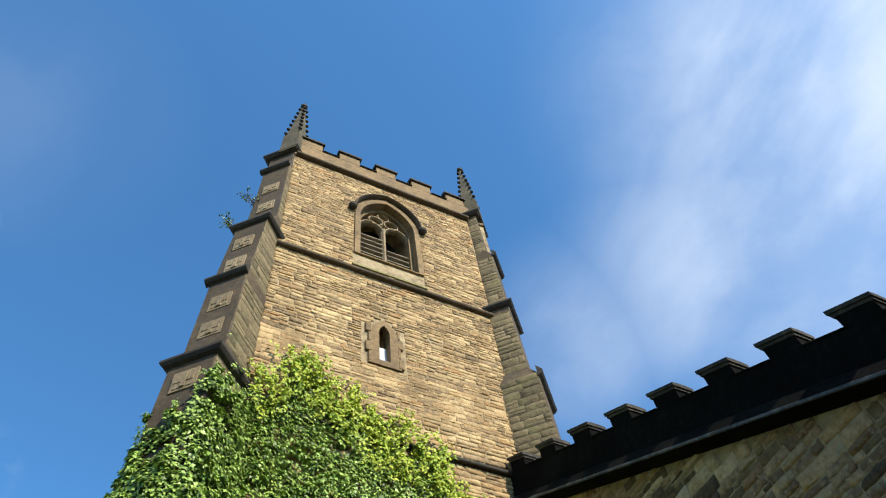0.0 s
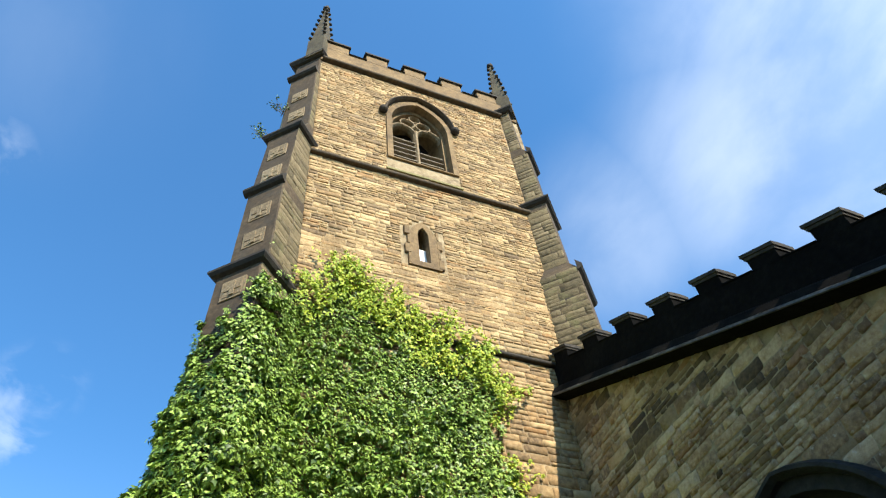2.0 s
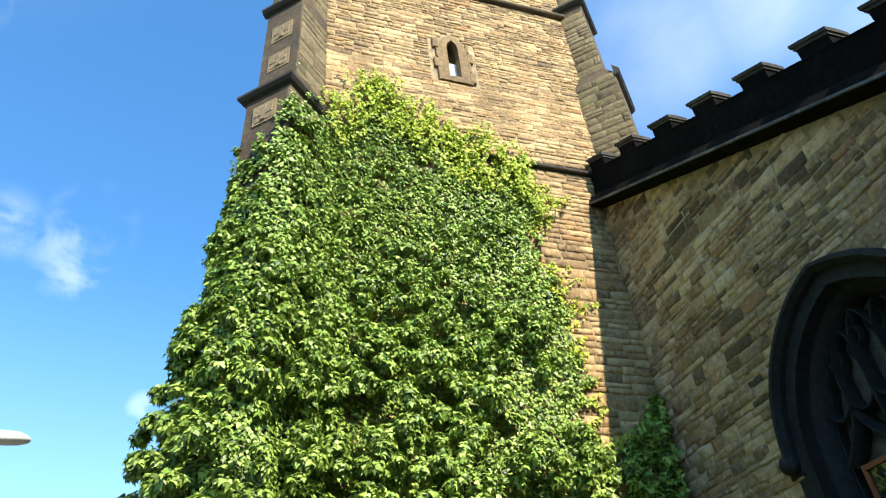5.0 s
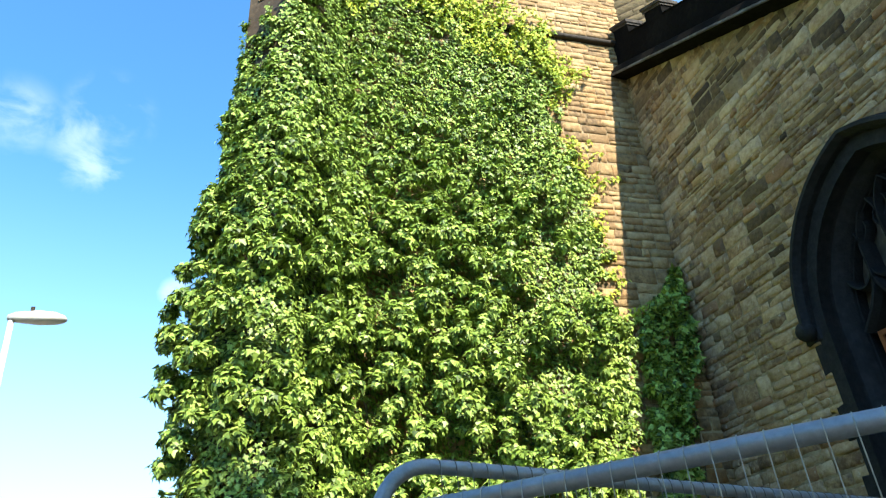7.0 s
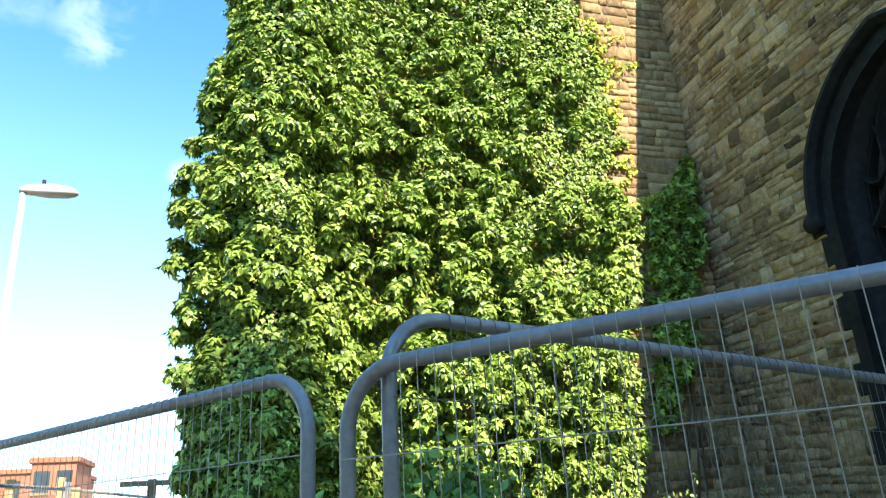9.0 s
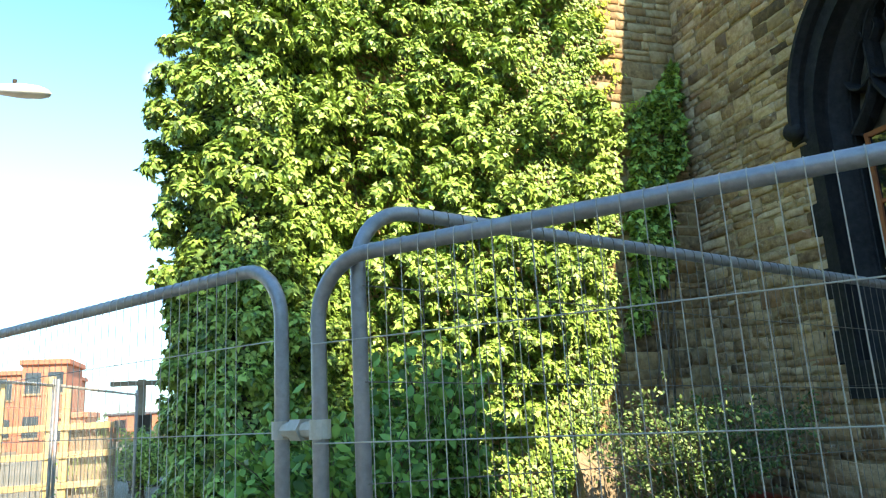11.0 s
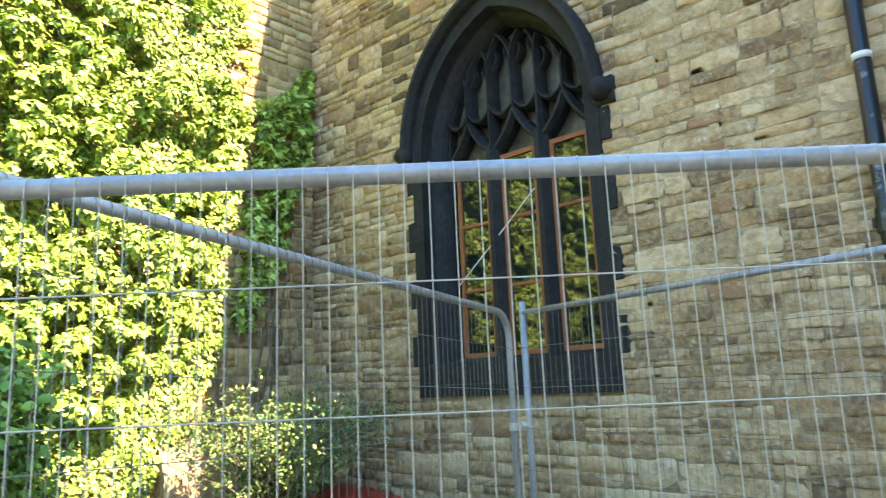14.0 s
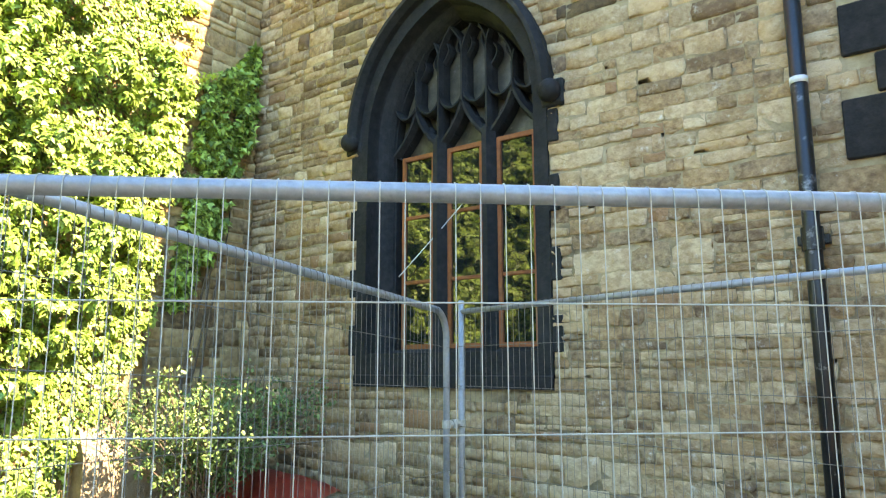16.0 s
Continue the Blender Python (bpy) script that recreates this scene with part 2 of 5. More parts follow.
M_LOUVRE = mat("slate louvre", (0.24, 0.205, 0.15), (0.13, 0.11, 0.08), (0.34, 0.30, 0.23), fine=14)
M_WHITE = mat("white board", (0.78, 0.79, 0.80), (0.70, 0.70, 0.70), (0.82, 0.82, 0.82), fine=6, bump=0.05, rough=0.6)
M_GALV = mat("galvanised tube", (0.275, 0.277, 0.28), (0.18, 0.182, 0.185), (0.37, 0.37, 0.37), rough=0.42, metal=0.3, big=3, fine=40, bump=0.06, spec=0.5)
M_WIRE = mat("galvanised wire", (0.42, 0.385, 0.315), (0.28, 0.26, 0.215), (0.54, 0.50, 0.42), rough=0.55, metal=0.1, fine=30, bump=0)
# darker copy of M_WIRE: the rear panels' shade put into the colour
M_WIRE_SHADE = mat("shaded wire", (0.15, 0.135, 0.11), (0.09, 0.08, 0.065), (0.21, 0.19, 0.16), rough=0.6, metal=0.2, fine=30, bump=0)
M_PIPE = mat("black pipe paint", (0.011, 0.011, 0.012), (0.007, 0.007, 0.008), (0.02, 0.02, 0.021), rough=0.42, fine=25, bump=0.08, spec=0.5, stain=(0.5, 0.5, 0.5), stain_at=0.63, stain_scale=3.0)
M_BAND = mat("pale band", (0.66, 0.66, 0.66), (0.5, 0.5, 0.5), (0.75, 0.75, 0.75), fine=20, bump=0.1)
M_RED = mat("red-stained timber", (0.30, 0.095, 0.035), (0.17, 0.05, 0.02), (0.42, 0.15, 0.06), rough=0.55, fine=20, bump=0.15)
M_GRASS = mat("dry grass and trodden earth", (0.20, 0.172, 0.115), (0.11, 0.10, 0.06), (0.29, 0.245, 0.17), big=0.3, fine=6, bump=0.8)
M_LEAF = leaf_mat("ivy leaf", (0.05, 0.09, 0.014), (0.212, 0.325, 0.048), (0.41, 0.55, 0.115), 0.46)
M_SPRIG = leaf_mat("young ivy leaf", (0.22, 0.31, 0.025), (0.37, 0.46, 0.04), (0.54, 0.55, 0.06), 0.6)
M_ELDER = leaf_mat("elder leaf", (0.04, 0.095, 0.012), (0.11, 0.23, 0.032), (0.22, 0.38, 0.065), 0.5)
M_LEAF2 = leaf_mat("shrub leaf", (0.05, 0.095, 0.02), (0.11, 0.18, 0.045), (0.22, 0.29, 0.09))
M_STEM = mat("woody stem", (0.14, 0.10, 0.065), (0.07, 0.05, 0.035), (0.22, 0.17, 0.12), fine=25, bump=0.4)


def glass_mat():
    m = bpy.data.materials.new("window glass")
    m.use_nodes = True
    nt = m.node_tree
    b = nt.nodes["Principled BSDF"]
    b.inputs["Base Color"].default_value = (0.01, 0.012, 0.012, 1)
    b.inputs["Roughness"].default_value = 0.03
    b.inputs["Specular IOR Level"].default_value = 0.8
    b.inputs["IOR"].default_value = 1.6
    n = nt.nodes.new("ShaderNodeTexNoise")
    n.inputs["Scale"].default_value = 2.2
    bp = nt.nodes.new("ShaderNodeBump")
    bp.inputs["Strength"].default_value = 0.05
    bp.inputs["Distance"].default_value = 0.02
    nt.links.new(n.outputs["Fac"], bp.inputs["Height"])
    nt.links.new(bp.outputs["Normal"], b.inputs["Normal"])
    return m


M_GLASS = glass_mat()


# ---------------------------------------------------------------- building helpers
def link(name, me, material, parent=None, label=""):
    ob = new(name, me)
    if material:
        me.materials.append(material) if not me.materials else None
    if parent:
        ob.parent = parent
    if label:
        ob["label"] = label
    return ob


def part(name, bm, material, parent=None, label="", smooth=False):
    me = bpy.data.meshes.new(name)
    bmesh.ops.recalc_face_normals(bm, faces=bm.faces)
    bm.to_mesh(me)
    bm.free()
    if smooth:
        for p in me.polygons:
            p.use_smooth = True
    return link(name, me, material, parent, label)


def thing(name, place, label, category, group="", kind=""):
    ob = new(name)
    ob.location = place
    tagged(ob, label, category, group, kind)
    return ob


def mesh_np(name, verts, faces, material, parent=None, label="", smooth=False):
    """One mesh from an array of places and an array of equal-sided faces."""
    me = bpy.data.meshes.new(name)
    nv, (nf, k) = len(verts), faces.shape
    me.vertices.add(nv)
    me.vertices.foreach_set("co", np.asarray(verts, np.float32).ravel())
    me.loops.add(nf * k)
    me.loops.foreach_set("vertex_index", np.asarray(faces, np.int32).ravel())
    me.polygons.add(nf)
    me.polygons.foreach_set("loop_start", np.arange(0, nf * k, k, dtype=np.int32))
    me.polygons.foreach_set("loop_total", np.full(nf, k, np.int32))
    me.update(calc_edges=True)
    me.validate()
    if smooth:
        me.polygons.foreach_set("use_smooth", np.ones(nf, bool))
    return link(name, me, material, parent, label)


def box(bm, x0, x1, y0, y1, z0, z1, bevel=0.0):
    r = bmesh.ops.create_cube(bm, size=1)
    for v in r["verts"]:
        v.co = Vector(((x0 + x1) / 2 + v.co.x * (x1 - x0), (y0 + y1) / 2 + v.co.y * (y1 - y0), (z0 + z1) / 2 + v.co.z * (z1 - z0)))
    if bevel:
        es = list({e for v in r["verts"] for e in v.link_edges})
        bmesh.ops.bevel(bm, geom=es, offset=bevel, segments=1, affect="EDGES")
    return bm


def box_part(name, dims, material, parent=None, label="", bevel=0.008):
    return part(name, box(bmesh.new(), *dims, bevel=bevel), material, parent, label)


def prism(bm, pts, axis, a, b):
    """A closed outline swept from a to b. pts are pairs in the two other axes (in x, y, z order)."""
    def at(p, c):
        q = list(p)
        q.insert("xyz".index(axis), c)
        return q
    lo = [bm.verts.new(at(p, a)) for p in pts]
    hi = [bm.verts.new(at(p, b)) for p in pts]
    n = len(pts)
    bm.faces.new(lo)
    bm.faces.new(hi[::-1])
    for i in range(n):
        bm.faces.new((lo[i], lo[(i + 1) % n], hi[(i + 1) % n], hi[i]))
    return bm


def slab(outer, holes, axis, a, b):
    """A wall with openings through it: an outline with holes, from a to b along axis."""
    bm = bmesh.new()
    edges = []
    loops = []
    for loop in [outer] + holes:
        vs = []
        for p in loop:
            q = list(p)
            q.insert("xyz".index(axis), a)
            vs.append(bm.verts.new(q))
        loops.append(vs)
        for i in range(len(vs)):
            edges.append(bm.edges.new((vs[i], vs[(i + 1) % len(vs)])))
    bmesh.ops.triangle_fill(bm, use_beauty=True, use_dissolve=False, edges=edges)
    front = list(bm.faces)
    ret = bmesh.ops.extrude_face_region(bm, geom=front)
    moved = [g for g in ret["geom"] if isinstance(g, bmesh.types.BMVert)]
    d = [0, 0, 0]
    d["xyz".index(axis)] = b - a
    bmesh.ops.translate(bm, verts=moved, vec=d)
    if not any(abs(f.normal.length) for f in bm.faces):
        bm.normal_update()
    return bm


def tube(bm, pts, r, sides=8, closed=False, r2=None):
    """A round bar along points."""
    pts = [Vector(p) for p in pts]
    n = len(pts)
    rings = []
    up = None
    for i, p in enumerate(pts):
        if closed:
            d = pts[(i + 1) % n] - pts[i - 1]
        else:
            d = pts[min(i + 1, n - 1)] - pts[max(i - 1, 0)]
        d.normalize()
        if up is None:
            up = Vector((0, 0, 1)) if abs(d.z) < 0.9 else Vector((1, 0, 0))
        s = d.cross(up).normalized()
        u = s.cross(d).normalized()
        up = u
        rr = r if r2 is None else r + (r2 - r) * i / (n - 1)
        rings.append([bm.verts.new(p + (s * math.cos(k * 2 * math.pi / sides) + u * math.sin(k * 2 * math.pi / sides)) * rr) for k in range(sides)])
    m = n if closed else n - 1
    for i in range(m):
        a, b = rings[i], rings[(i + 1) % n]
        for k in range(sides):
            bm.faces.new((a[k], a[(k + 1) % sides], b[(k + 1) % sides], b[k]))
    if not closed:
        bm.faces.new(rings[0][::-1])
        bm.faces.new(rings[-1])
    return bm


def bar(bm, pts, w, d, normal):
    """A rectangular bar along points lying in a plane with that normal: w across, d deep."""
    pts = [Vector(p) for p in pts]
    nrm = Vector(normal)
    rings = []
    for i, p in enumerate(pts):
        t = (pts[min(i + 1, len(pts) - 1)] - pts[max(i - 1, 0)]).normalized()
        s = t.cross(nrm).normalized()
        # chamfered towards the outside
        rings.append([bm.verts.new(p + s * a * w / 2 + nrm * c * d / 2) for a, c in ((-1, -1), (1, -1), (1, 0.2), (0.35, 1), (-0.35, 1), (-1, 0.2))])
    for a, b in zip(rings, rings[1:]):
        k = len(a)
        for j in range(k):
            bm.faces.new((a[j], a[(j + 1) % k], b[(j + 1) % k], b[j]))
    bm.faces.new(rings[0][::-1])
    bm.faces.new(rings[-1])
    return bm


def arch(cx, half, spring, rise, n=9):
    """The points of a two-centred pointed arch, from its left springing to its right one, as (across, height)."""
    # centre of each side lies on the springing line
    R = (half * half + rise * rise) / (2 * half)
    c = R - half
    top = math.atan2(rise, c)
    left = [(cx + c - R * math.cos(a), spring + R * math.sin(a)) for a in (top * i / n for i in range(n + 1))]
    right = [(2 * cx - x, z) for x, z in left[-2::-1]]
    return left + right


# ---------------------------------------------------------------- stones
def stone_units(count, seed, rough):
    """Unit stones (1 x 1 across, standing out along +z): an uneven, hewn face with worn, rounded corners."""
    rng = random.Random(seed)
    out = []
    for _ in range(count):
        grid = [-0.5, -0.46, -0.14, 0.18, 0.46, 0.5]
        gz = [-0.5, -0.42, 0.05, 0.43, 0.5]
        nu, nv = len(grid), len(gz)
        vs, fs = [], []
        tilt, sway = rng.uniform(-1, 1) * rough * 0.6, rng.uniform(-1, 1) * rough * 0.6
        worn = [rng.uniform(0.0, 0.06) for _ in range(4)]
        wave = [rng.uniform(-0.055, 0.055) for _ in range(nu)]
        for j, v in enumerate(gz):
            for i, u in enumerate(grid):
                edge = i in (0, nu - 1) or j in (0, nv - 1)
                h = -0.2 if edge else 0.9 + rng.uniform(-rough, rough) + tilt * u * 2 + sway * v * 2
                corner = worn[(u > 0) + 2 * (v > 0)]
                du = dv = 0.0
                if i in (0, 1, nu - 2, nu - 1) and j in (0, nv - 1):
                    dv = -math.copysign(corner, v)
                if j in (0, 1, nv - 2, nv - 1) and i in (0, nu - 1):
                    du = -math.copysign(corner * 0.5, u)
                vs.append((u + du + rng.uniform(-0.02, 0.02), v + dv + wave[i] + rng.uniform(-0.03, 0.03), h))
        for j in range(nv - 1):
            for i in range(nu - 1):
                a = j * nu + i
                fs.append((a, a + 1, a + nu + 1, a + nu))
        out.append((np.array(vs), np.array(fs)))
    return out


def lay(rng, z0, z1, gaps, low, high, short, long):
    """Courses of stones: gaps(za, zb) gives the stretches to be filled. Returns middles and sizes."""
    rows = []
    z = z0
    while z < z1 - 0.03:
        h = rng.uniform(low, high)
        if z + h > z1:
            h = z1 - z
        for a, b in gaps(z, z + h):
            u = a
            while u < b - 0.02:
                w = rng.uniform(short, long) * (0.8 + h / high * 0.4)
                if b - u - w < short * 0.6:
                    w = b - u
                # now and then two thin stones instead of one
                if h > (low + high) / 2 and rng.random() < 0.30:
                    k = rng.uniform(0.4, 0.6)
                    rows.append((u + w / 2, z + h * k / 2, w, h * k))
                    rows.append((u + w / 2, z + h * (1 + k) / 2, w, h * (1 - k)))
                else:
                    rows.append((u + w / 2, z + h / 2 + rng.uniform(-0.008, 0.008), w, h * rng.uniform(0.88, 1.04)))
                u += w
        z += h
    return rows


def lay_rubble(rng, z0, z1, gaps, low, high, short, long):
    """Uncoursed rubble brought to rough beds: each bed breaks into stretches that hold one to four rows of stones."""
    rows = []
    z = z0
    while z < z1 - 0.03:
        bed = min(rng.uniform(high * 1.2, high * 2.0), z1 - z)
        cuts = [-12.0]
        while cuts[-1] < 12:
            cuts.append(cuts[-1] + rng.uniform(long * 0.9, long * 2.4))
        for c0, c1 in zip(cuts, cuts[1:]):
            n = max(1, round(bed / rng.uniform(low, high)))
            k = [rng.uniform(0.6, 1.4) for _ in range(n)]
            zz = z
            for f in k:
                h = bed * f / sum(k)
                for a, b in gaps(zz, zz + h):
                    a, b = max(a, c0), min(b, c1)
                    u = a
                    while u < b - 0.02:
                        w = rng.uniform(short, long) * (0.6 + h / high * 0.5)
                        if b - u - w < short * 0.6:
                            w = b - u
                        rows.append((u + w / 2, zz + h / 2 + 0.035 * noise.noise((u * 0.8, zz * 0.7, z0)) + rng.uniform(-0.006, 0.006), w, h * rng.uniform(0.9, 1.03)))
                        u += w
                zz += h
        z += bed
    return rows


def set_stones(rows, units, frame_m, depth, joint, parent, m_piece, m_joined, near, rng, label, singles=300):
    """Stones on a wall plane given by frame_m (x across, y up, z out): those that near() picks are objects, the rest one mesh."""
    shared = []
    for vs, fs in units:
        me = bpy.data.meshes.new("stone")
        me.from_pydata(vs.tolist(), [], fs.tolist())
        me.materials.append(m_piece)
        me.polygons.foreach_set("use_smooth", np.ones(len(me.polygons), bool))
        shared.append(me)
    order = sorted(range(len(rows)), key=lambda i: near(rows[i]))
    single = set(order[:singles])
    V, F, base = [], [], 0
    M = np.array(frame_m)
    for i, (u, v, w, h) in enumerate(rows):
        k = rng.randrange(len(units))
        d = depth * rng.uniform(0.55, 1.25)
        wide = rng.choice((-0.3, 0.2, 0.5, 1.5))
        sx, sy = max(w - joint * wide * rng.uniform(0.6, 1.4), 0.02), max(h - joint * wide * rng.uniform(0.6, 1.3), 0.02)
        turn = rng.uniform(-0.02, 0.02)
        flip = rng.choice((1, -1))
        if i in single:
            ob = new("stone", shared[k])
            ob.parent = parent
            ob.matrix_basis = frame_m @ Matrix.Translation((u, v, 0)) @ Matrix.Rotation(turn + (math.pi if flip < 0 else 0), 4, "Z") @ Matrix.Diagonal((sx, sy, d, 1))
        else:
            vs, fs = units[k]
            p = vs * (sx * flip, sy * flip, d)
            q = p.copy()
            q[:, 0] = p[:, 0] - turn * p[:, 1] + u
            q[:, 1] = p[:, 1] + turn * p[:, 0] + v
            V.append(q @ M[:3, :3].T + M[:3, 3])
            F.append(fs + base)
            base += len(vs)
    if V:
        ob = mesh_np("stonework", np.concatenate(V), np.concatenate(F), m_joined, parent, label, smooth=True)
        tagged(ob, kind="stuff")
        return ob


# ---------------------------------------------------------------- ground
bm = bmesh.new()
ring = [-900, -300, -120, -60] + [-40 + 80 * i / 40 for i in range(41)] + [60, 120, 300, 900]
gv = {}
for i, x in enumerate(ring):
    for j, y in enumerate(ring):
        far = max(abs(x), abs(y))
        z = 0.06 * (noise.noise((x * 0.35, y * 0.35, 0)) if far < 45 else 0)
        gv[i, j] = bm.verts.new((x, y, z))
for i in range(len(ring) - 1):
    for j in range(len(ring) - 1):
        bm.faces.new((gv[i, j], gv[i + 1, j], gv[i + 1, j + 1], gv[i, j + 1]))
tagged(part("ground", bm, M_GRASS, smooth=True), "dry grass and trodden earth round the church", "ground", kind="structure")

# ---------------------------------------------------------------- tower
TY0, TY1 = -5.35, 0.98          # corners of the lit face, which lies on x = 0
TCY = (TY0 + TY1) / 2
Z_S1, Z_S2, Z_S3 = 10.30, 15.22, 20.05
Z_CAP = 20.28
tower = thing("church_tower", (-3.3, TCY, 0), "tall buff sandstone church tower with battlements and pinnacles", "church tower")


def tpart(name, bm, material, parent=None, label="", smooth=False):
    """A part of the tower, given in world places."""
    bmesh.ops.translate(bm, verts=bm.verts, vec=-Vector(tower.location))
    return part(name, bm, material, parent or tower, label, smooth)


BW_C, BW_H, BW_SILL, BW_SPRING, BW_RISE = -2.17, 0.76, 15.95, 17.90, 1.14     # belfry opening
LC_C, LC_H, LC_SILL, LC_SPRING = -2.39, 0.12, 12.33, 13.18                     # narrow slit
belfry_hole = [(BW_C - BW_H, BW_SILL)] + arch(BW_C, BW_H, BW_SPRING, BW_RISE) + [(BW_C + BW_H, BW_SILL)]
slit_hole = [(LC_C - LC_H, LC_SILL)] + arch(LC_C, LC_H, LC_SPRING, 0.27, 5) + [(LC_C + LC_H, LC_SILL)]
tpart("wall", slab([(TY0, 0), (TY1, 0), (TY1, 20.8), (-4.84, 20.8), (-4.84, 19.25), (-5.0, 19.25), (-5.0, 16.0), (TY0, 16.0)], [belfry_hole, slit_hole], "x", 0.0, -0.9), M_MORTAR, label="lit wall of coursed sandstone rubble")
tpart("wall", box(bmesh.new(), -6.6, -0.9, TY0, TY0 + 0.9, 0, 20.8), M_MORTAR)
tpart("wall", box(bmesh.new(), -6.6, -0.9, TY1 - 0.9, TY1, 0, 20.8), M_MORTAR)
tpart("wall", box(bmesh.new(), -6.6, -5.7, TY0 + 0.9, TY1 - 0.9, 0, 20.8), M_MORTAR)
tpart("roof", box(bmesh.new(), -5.7, -0.9, TY0 + 0.9, TY1 - 0.9, 20.2, 20.35), M_LEAD)


def string_profile(z, out, h):
    """Outline of a moulded string: sloping top, vertical face, hollow under."""
    return [(-0.02, z - h * 0.30), (out * 0.80, z - h * 0.30), (out * 0.93, z - h * 0.22), (out, z - h * 0.12), (out, z + h * 0.05), (-0.02, z + h * 0.75)]


def wall_string(z, out, h, y0, y1, material, label):
    bm = bmesh.new()
    prism(bm, [(x, zz) for x, zz in string_profile(z, out, h)], "y", y0, y1)
    tpart("string_course", bm, material, label=label)


# dark materials here also carry the shade of the strings' undersides
wall_string(Z_S1, 0.10, 0.17, -4.80, 0.42, M_DRIP, "dark moulded string course")
wall_string(Z_S2, 0.12, 0.20, -4.82, 0.42, M_BUTT, "weathered string course, underside shade in its dark colour")
wall_string(Z_S3, 0.15, 0.20, -4.80, 0.44, M_BUTT, "brown moulded parapet string")

# diagonal buttresses, in stages: foot, head, how far out, half width
ROOT = math.sqrt(0.5)


def buttress(corner_y, sign, stages):
    """sign -1: towards -y. Stages stand on the corner and step back with sloped weatherings.
    Each: foot, head, how far out at foot and head, half width, drip (0 none, 1 on the front, 2 all round)."""
    d = Vector((ROOT, sign * ROOT, 0))
    w = Vector((ROOT, -sign * ROOT, 0))
    c = Vector((0, corner_y, 0))

    def P(a, b, z):
        return c + d * a + w * b + Vector((0, 0, z))
    for i, (z0, z1, o0, o1, hw, drip) in enumerate(stages):
        bm = bmesh.new()
        nxt = stages[i + 1] if i + 1 < len(stages) else None
        o2, hw2 = (nxt[2], nxt[4]) if nxt else (o1, hw)
        zs = z1 - max(0.05, (o1 - o2) * 2.2) if nxt else z1 - 0.01
        q = []
        for z, o, h in ((z0, o0, hw), (zs, o1, hw), (z1, o2 + 0.002, hw2 + 0.002)):
            q.append([bm.verts.new(P(a, b, z)) for a, b in ((-0.9, -h), (o, -h), (o, h), (-0.9, h))])
        for a, b in zip(q, q[1:]):
            for k in range(4):
                bm.faces.new((a[k], a[(k + 1) % 4], b[(k + 1) % 4], b[k]))
        bm.faces.new(q[0][::-1])
        bm.faces.new(q[-1])
        es = [e for e in bm.edges if abs((e.verts[0].co - e.verts[1].co).normalized().z) > 0.9]
        bmesh.ops.bevel(bm, geom=es, offset=0.02, segments=1, affect="EDGES")
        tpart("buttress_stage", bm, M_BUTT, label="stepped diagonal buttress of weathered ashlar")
        if drip:
            # projecting drip mould at the foot of the slope
            bm = bmesh.new()
            prof = [(-0.01, zs - 0.10), (0.07, zs - 0.06), (0.11, zs + 0.0), (0.11, zs + 0.05), (-0.01, zs + 0.22)]
            rings = []
            if drip == 2:
                ends = ((-0.8, -hw, 0, -1), (o1, -hw, 1, -1), (o1, hw, 1, 1), (-0.8, hw, 0, 1))
            else:
                ends = ((o1, -hw - 0.05, 1, 0), (o1, hw + 0.02, 1, 0))
            for a, b, sa, sb in ends:
                rings.append([bm.verts.new(P(a + sa * o, b + sb * o, z)) for o, z in prof])
            for r0, r1 in zip(rings, rings[1:]):
                for k in range(len(prof) - 1):
                    bm.faces.new((r0[k], r0[k + 1], r1[k + 1], r1[k]))
            bm.faces.new(rings[0])
            bm.faces.new(rings[-1][::-1])
            tpart("drip_mould", bm, M_DRIP, label="dark drip moulding")
    return P


ST_L = [(0, 4.6, 1.00, 0.90, 0.46, 1), (4.6, 10.9, 0.80, 0.56, 0.41, 2), (10.9, 13.2, 0.40, 0.33, 0.39, 1),
        (13.2, 16.2, 0.30, 0.12, 0.38, 2), (16.2, 19.3, -0.18, -0.22, 0.38, 1), (19.3, 20.4, -0.30, -0.33, 0.37, 0)]
ST_R = [(0, 13.1, 0.34, 0.26, 0.57, 1), (13.1, 15.5, 0.10, 0.08, 0.45, 2), (15.5, 18.1, 0.06, 0.05, 0.39, 1), (18.1, 20.4, -0.06, -0.10, 0.38, 0)]
P_L = buttress(TY0, -1, ST_L)
P_R = buttress(TY1, 1, ST_R)


def out_at(z):
    for z0, z1, o0, o1, hw, _ in ST_L:
        if z0 <= z < z1:
            return o0 + (o1 - o0) * (z - z0) / (z1 - z0)
    return 0.0


# carved panels on the outer face of the near buttress
rng = random.Random(5)
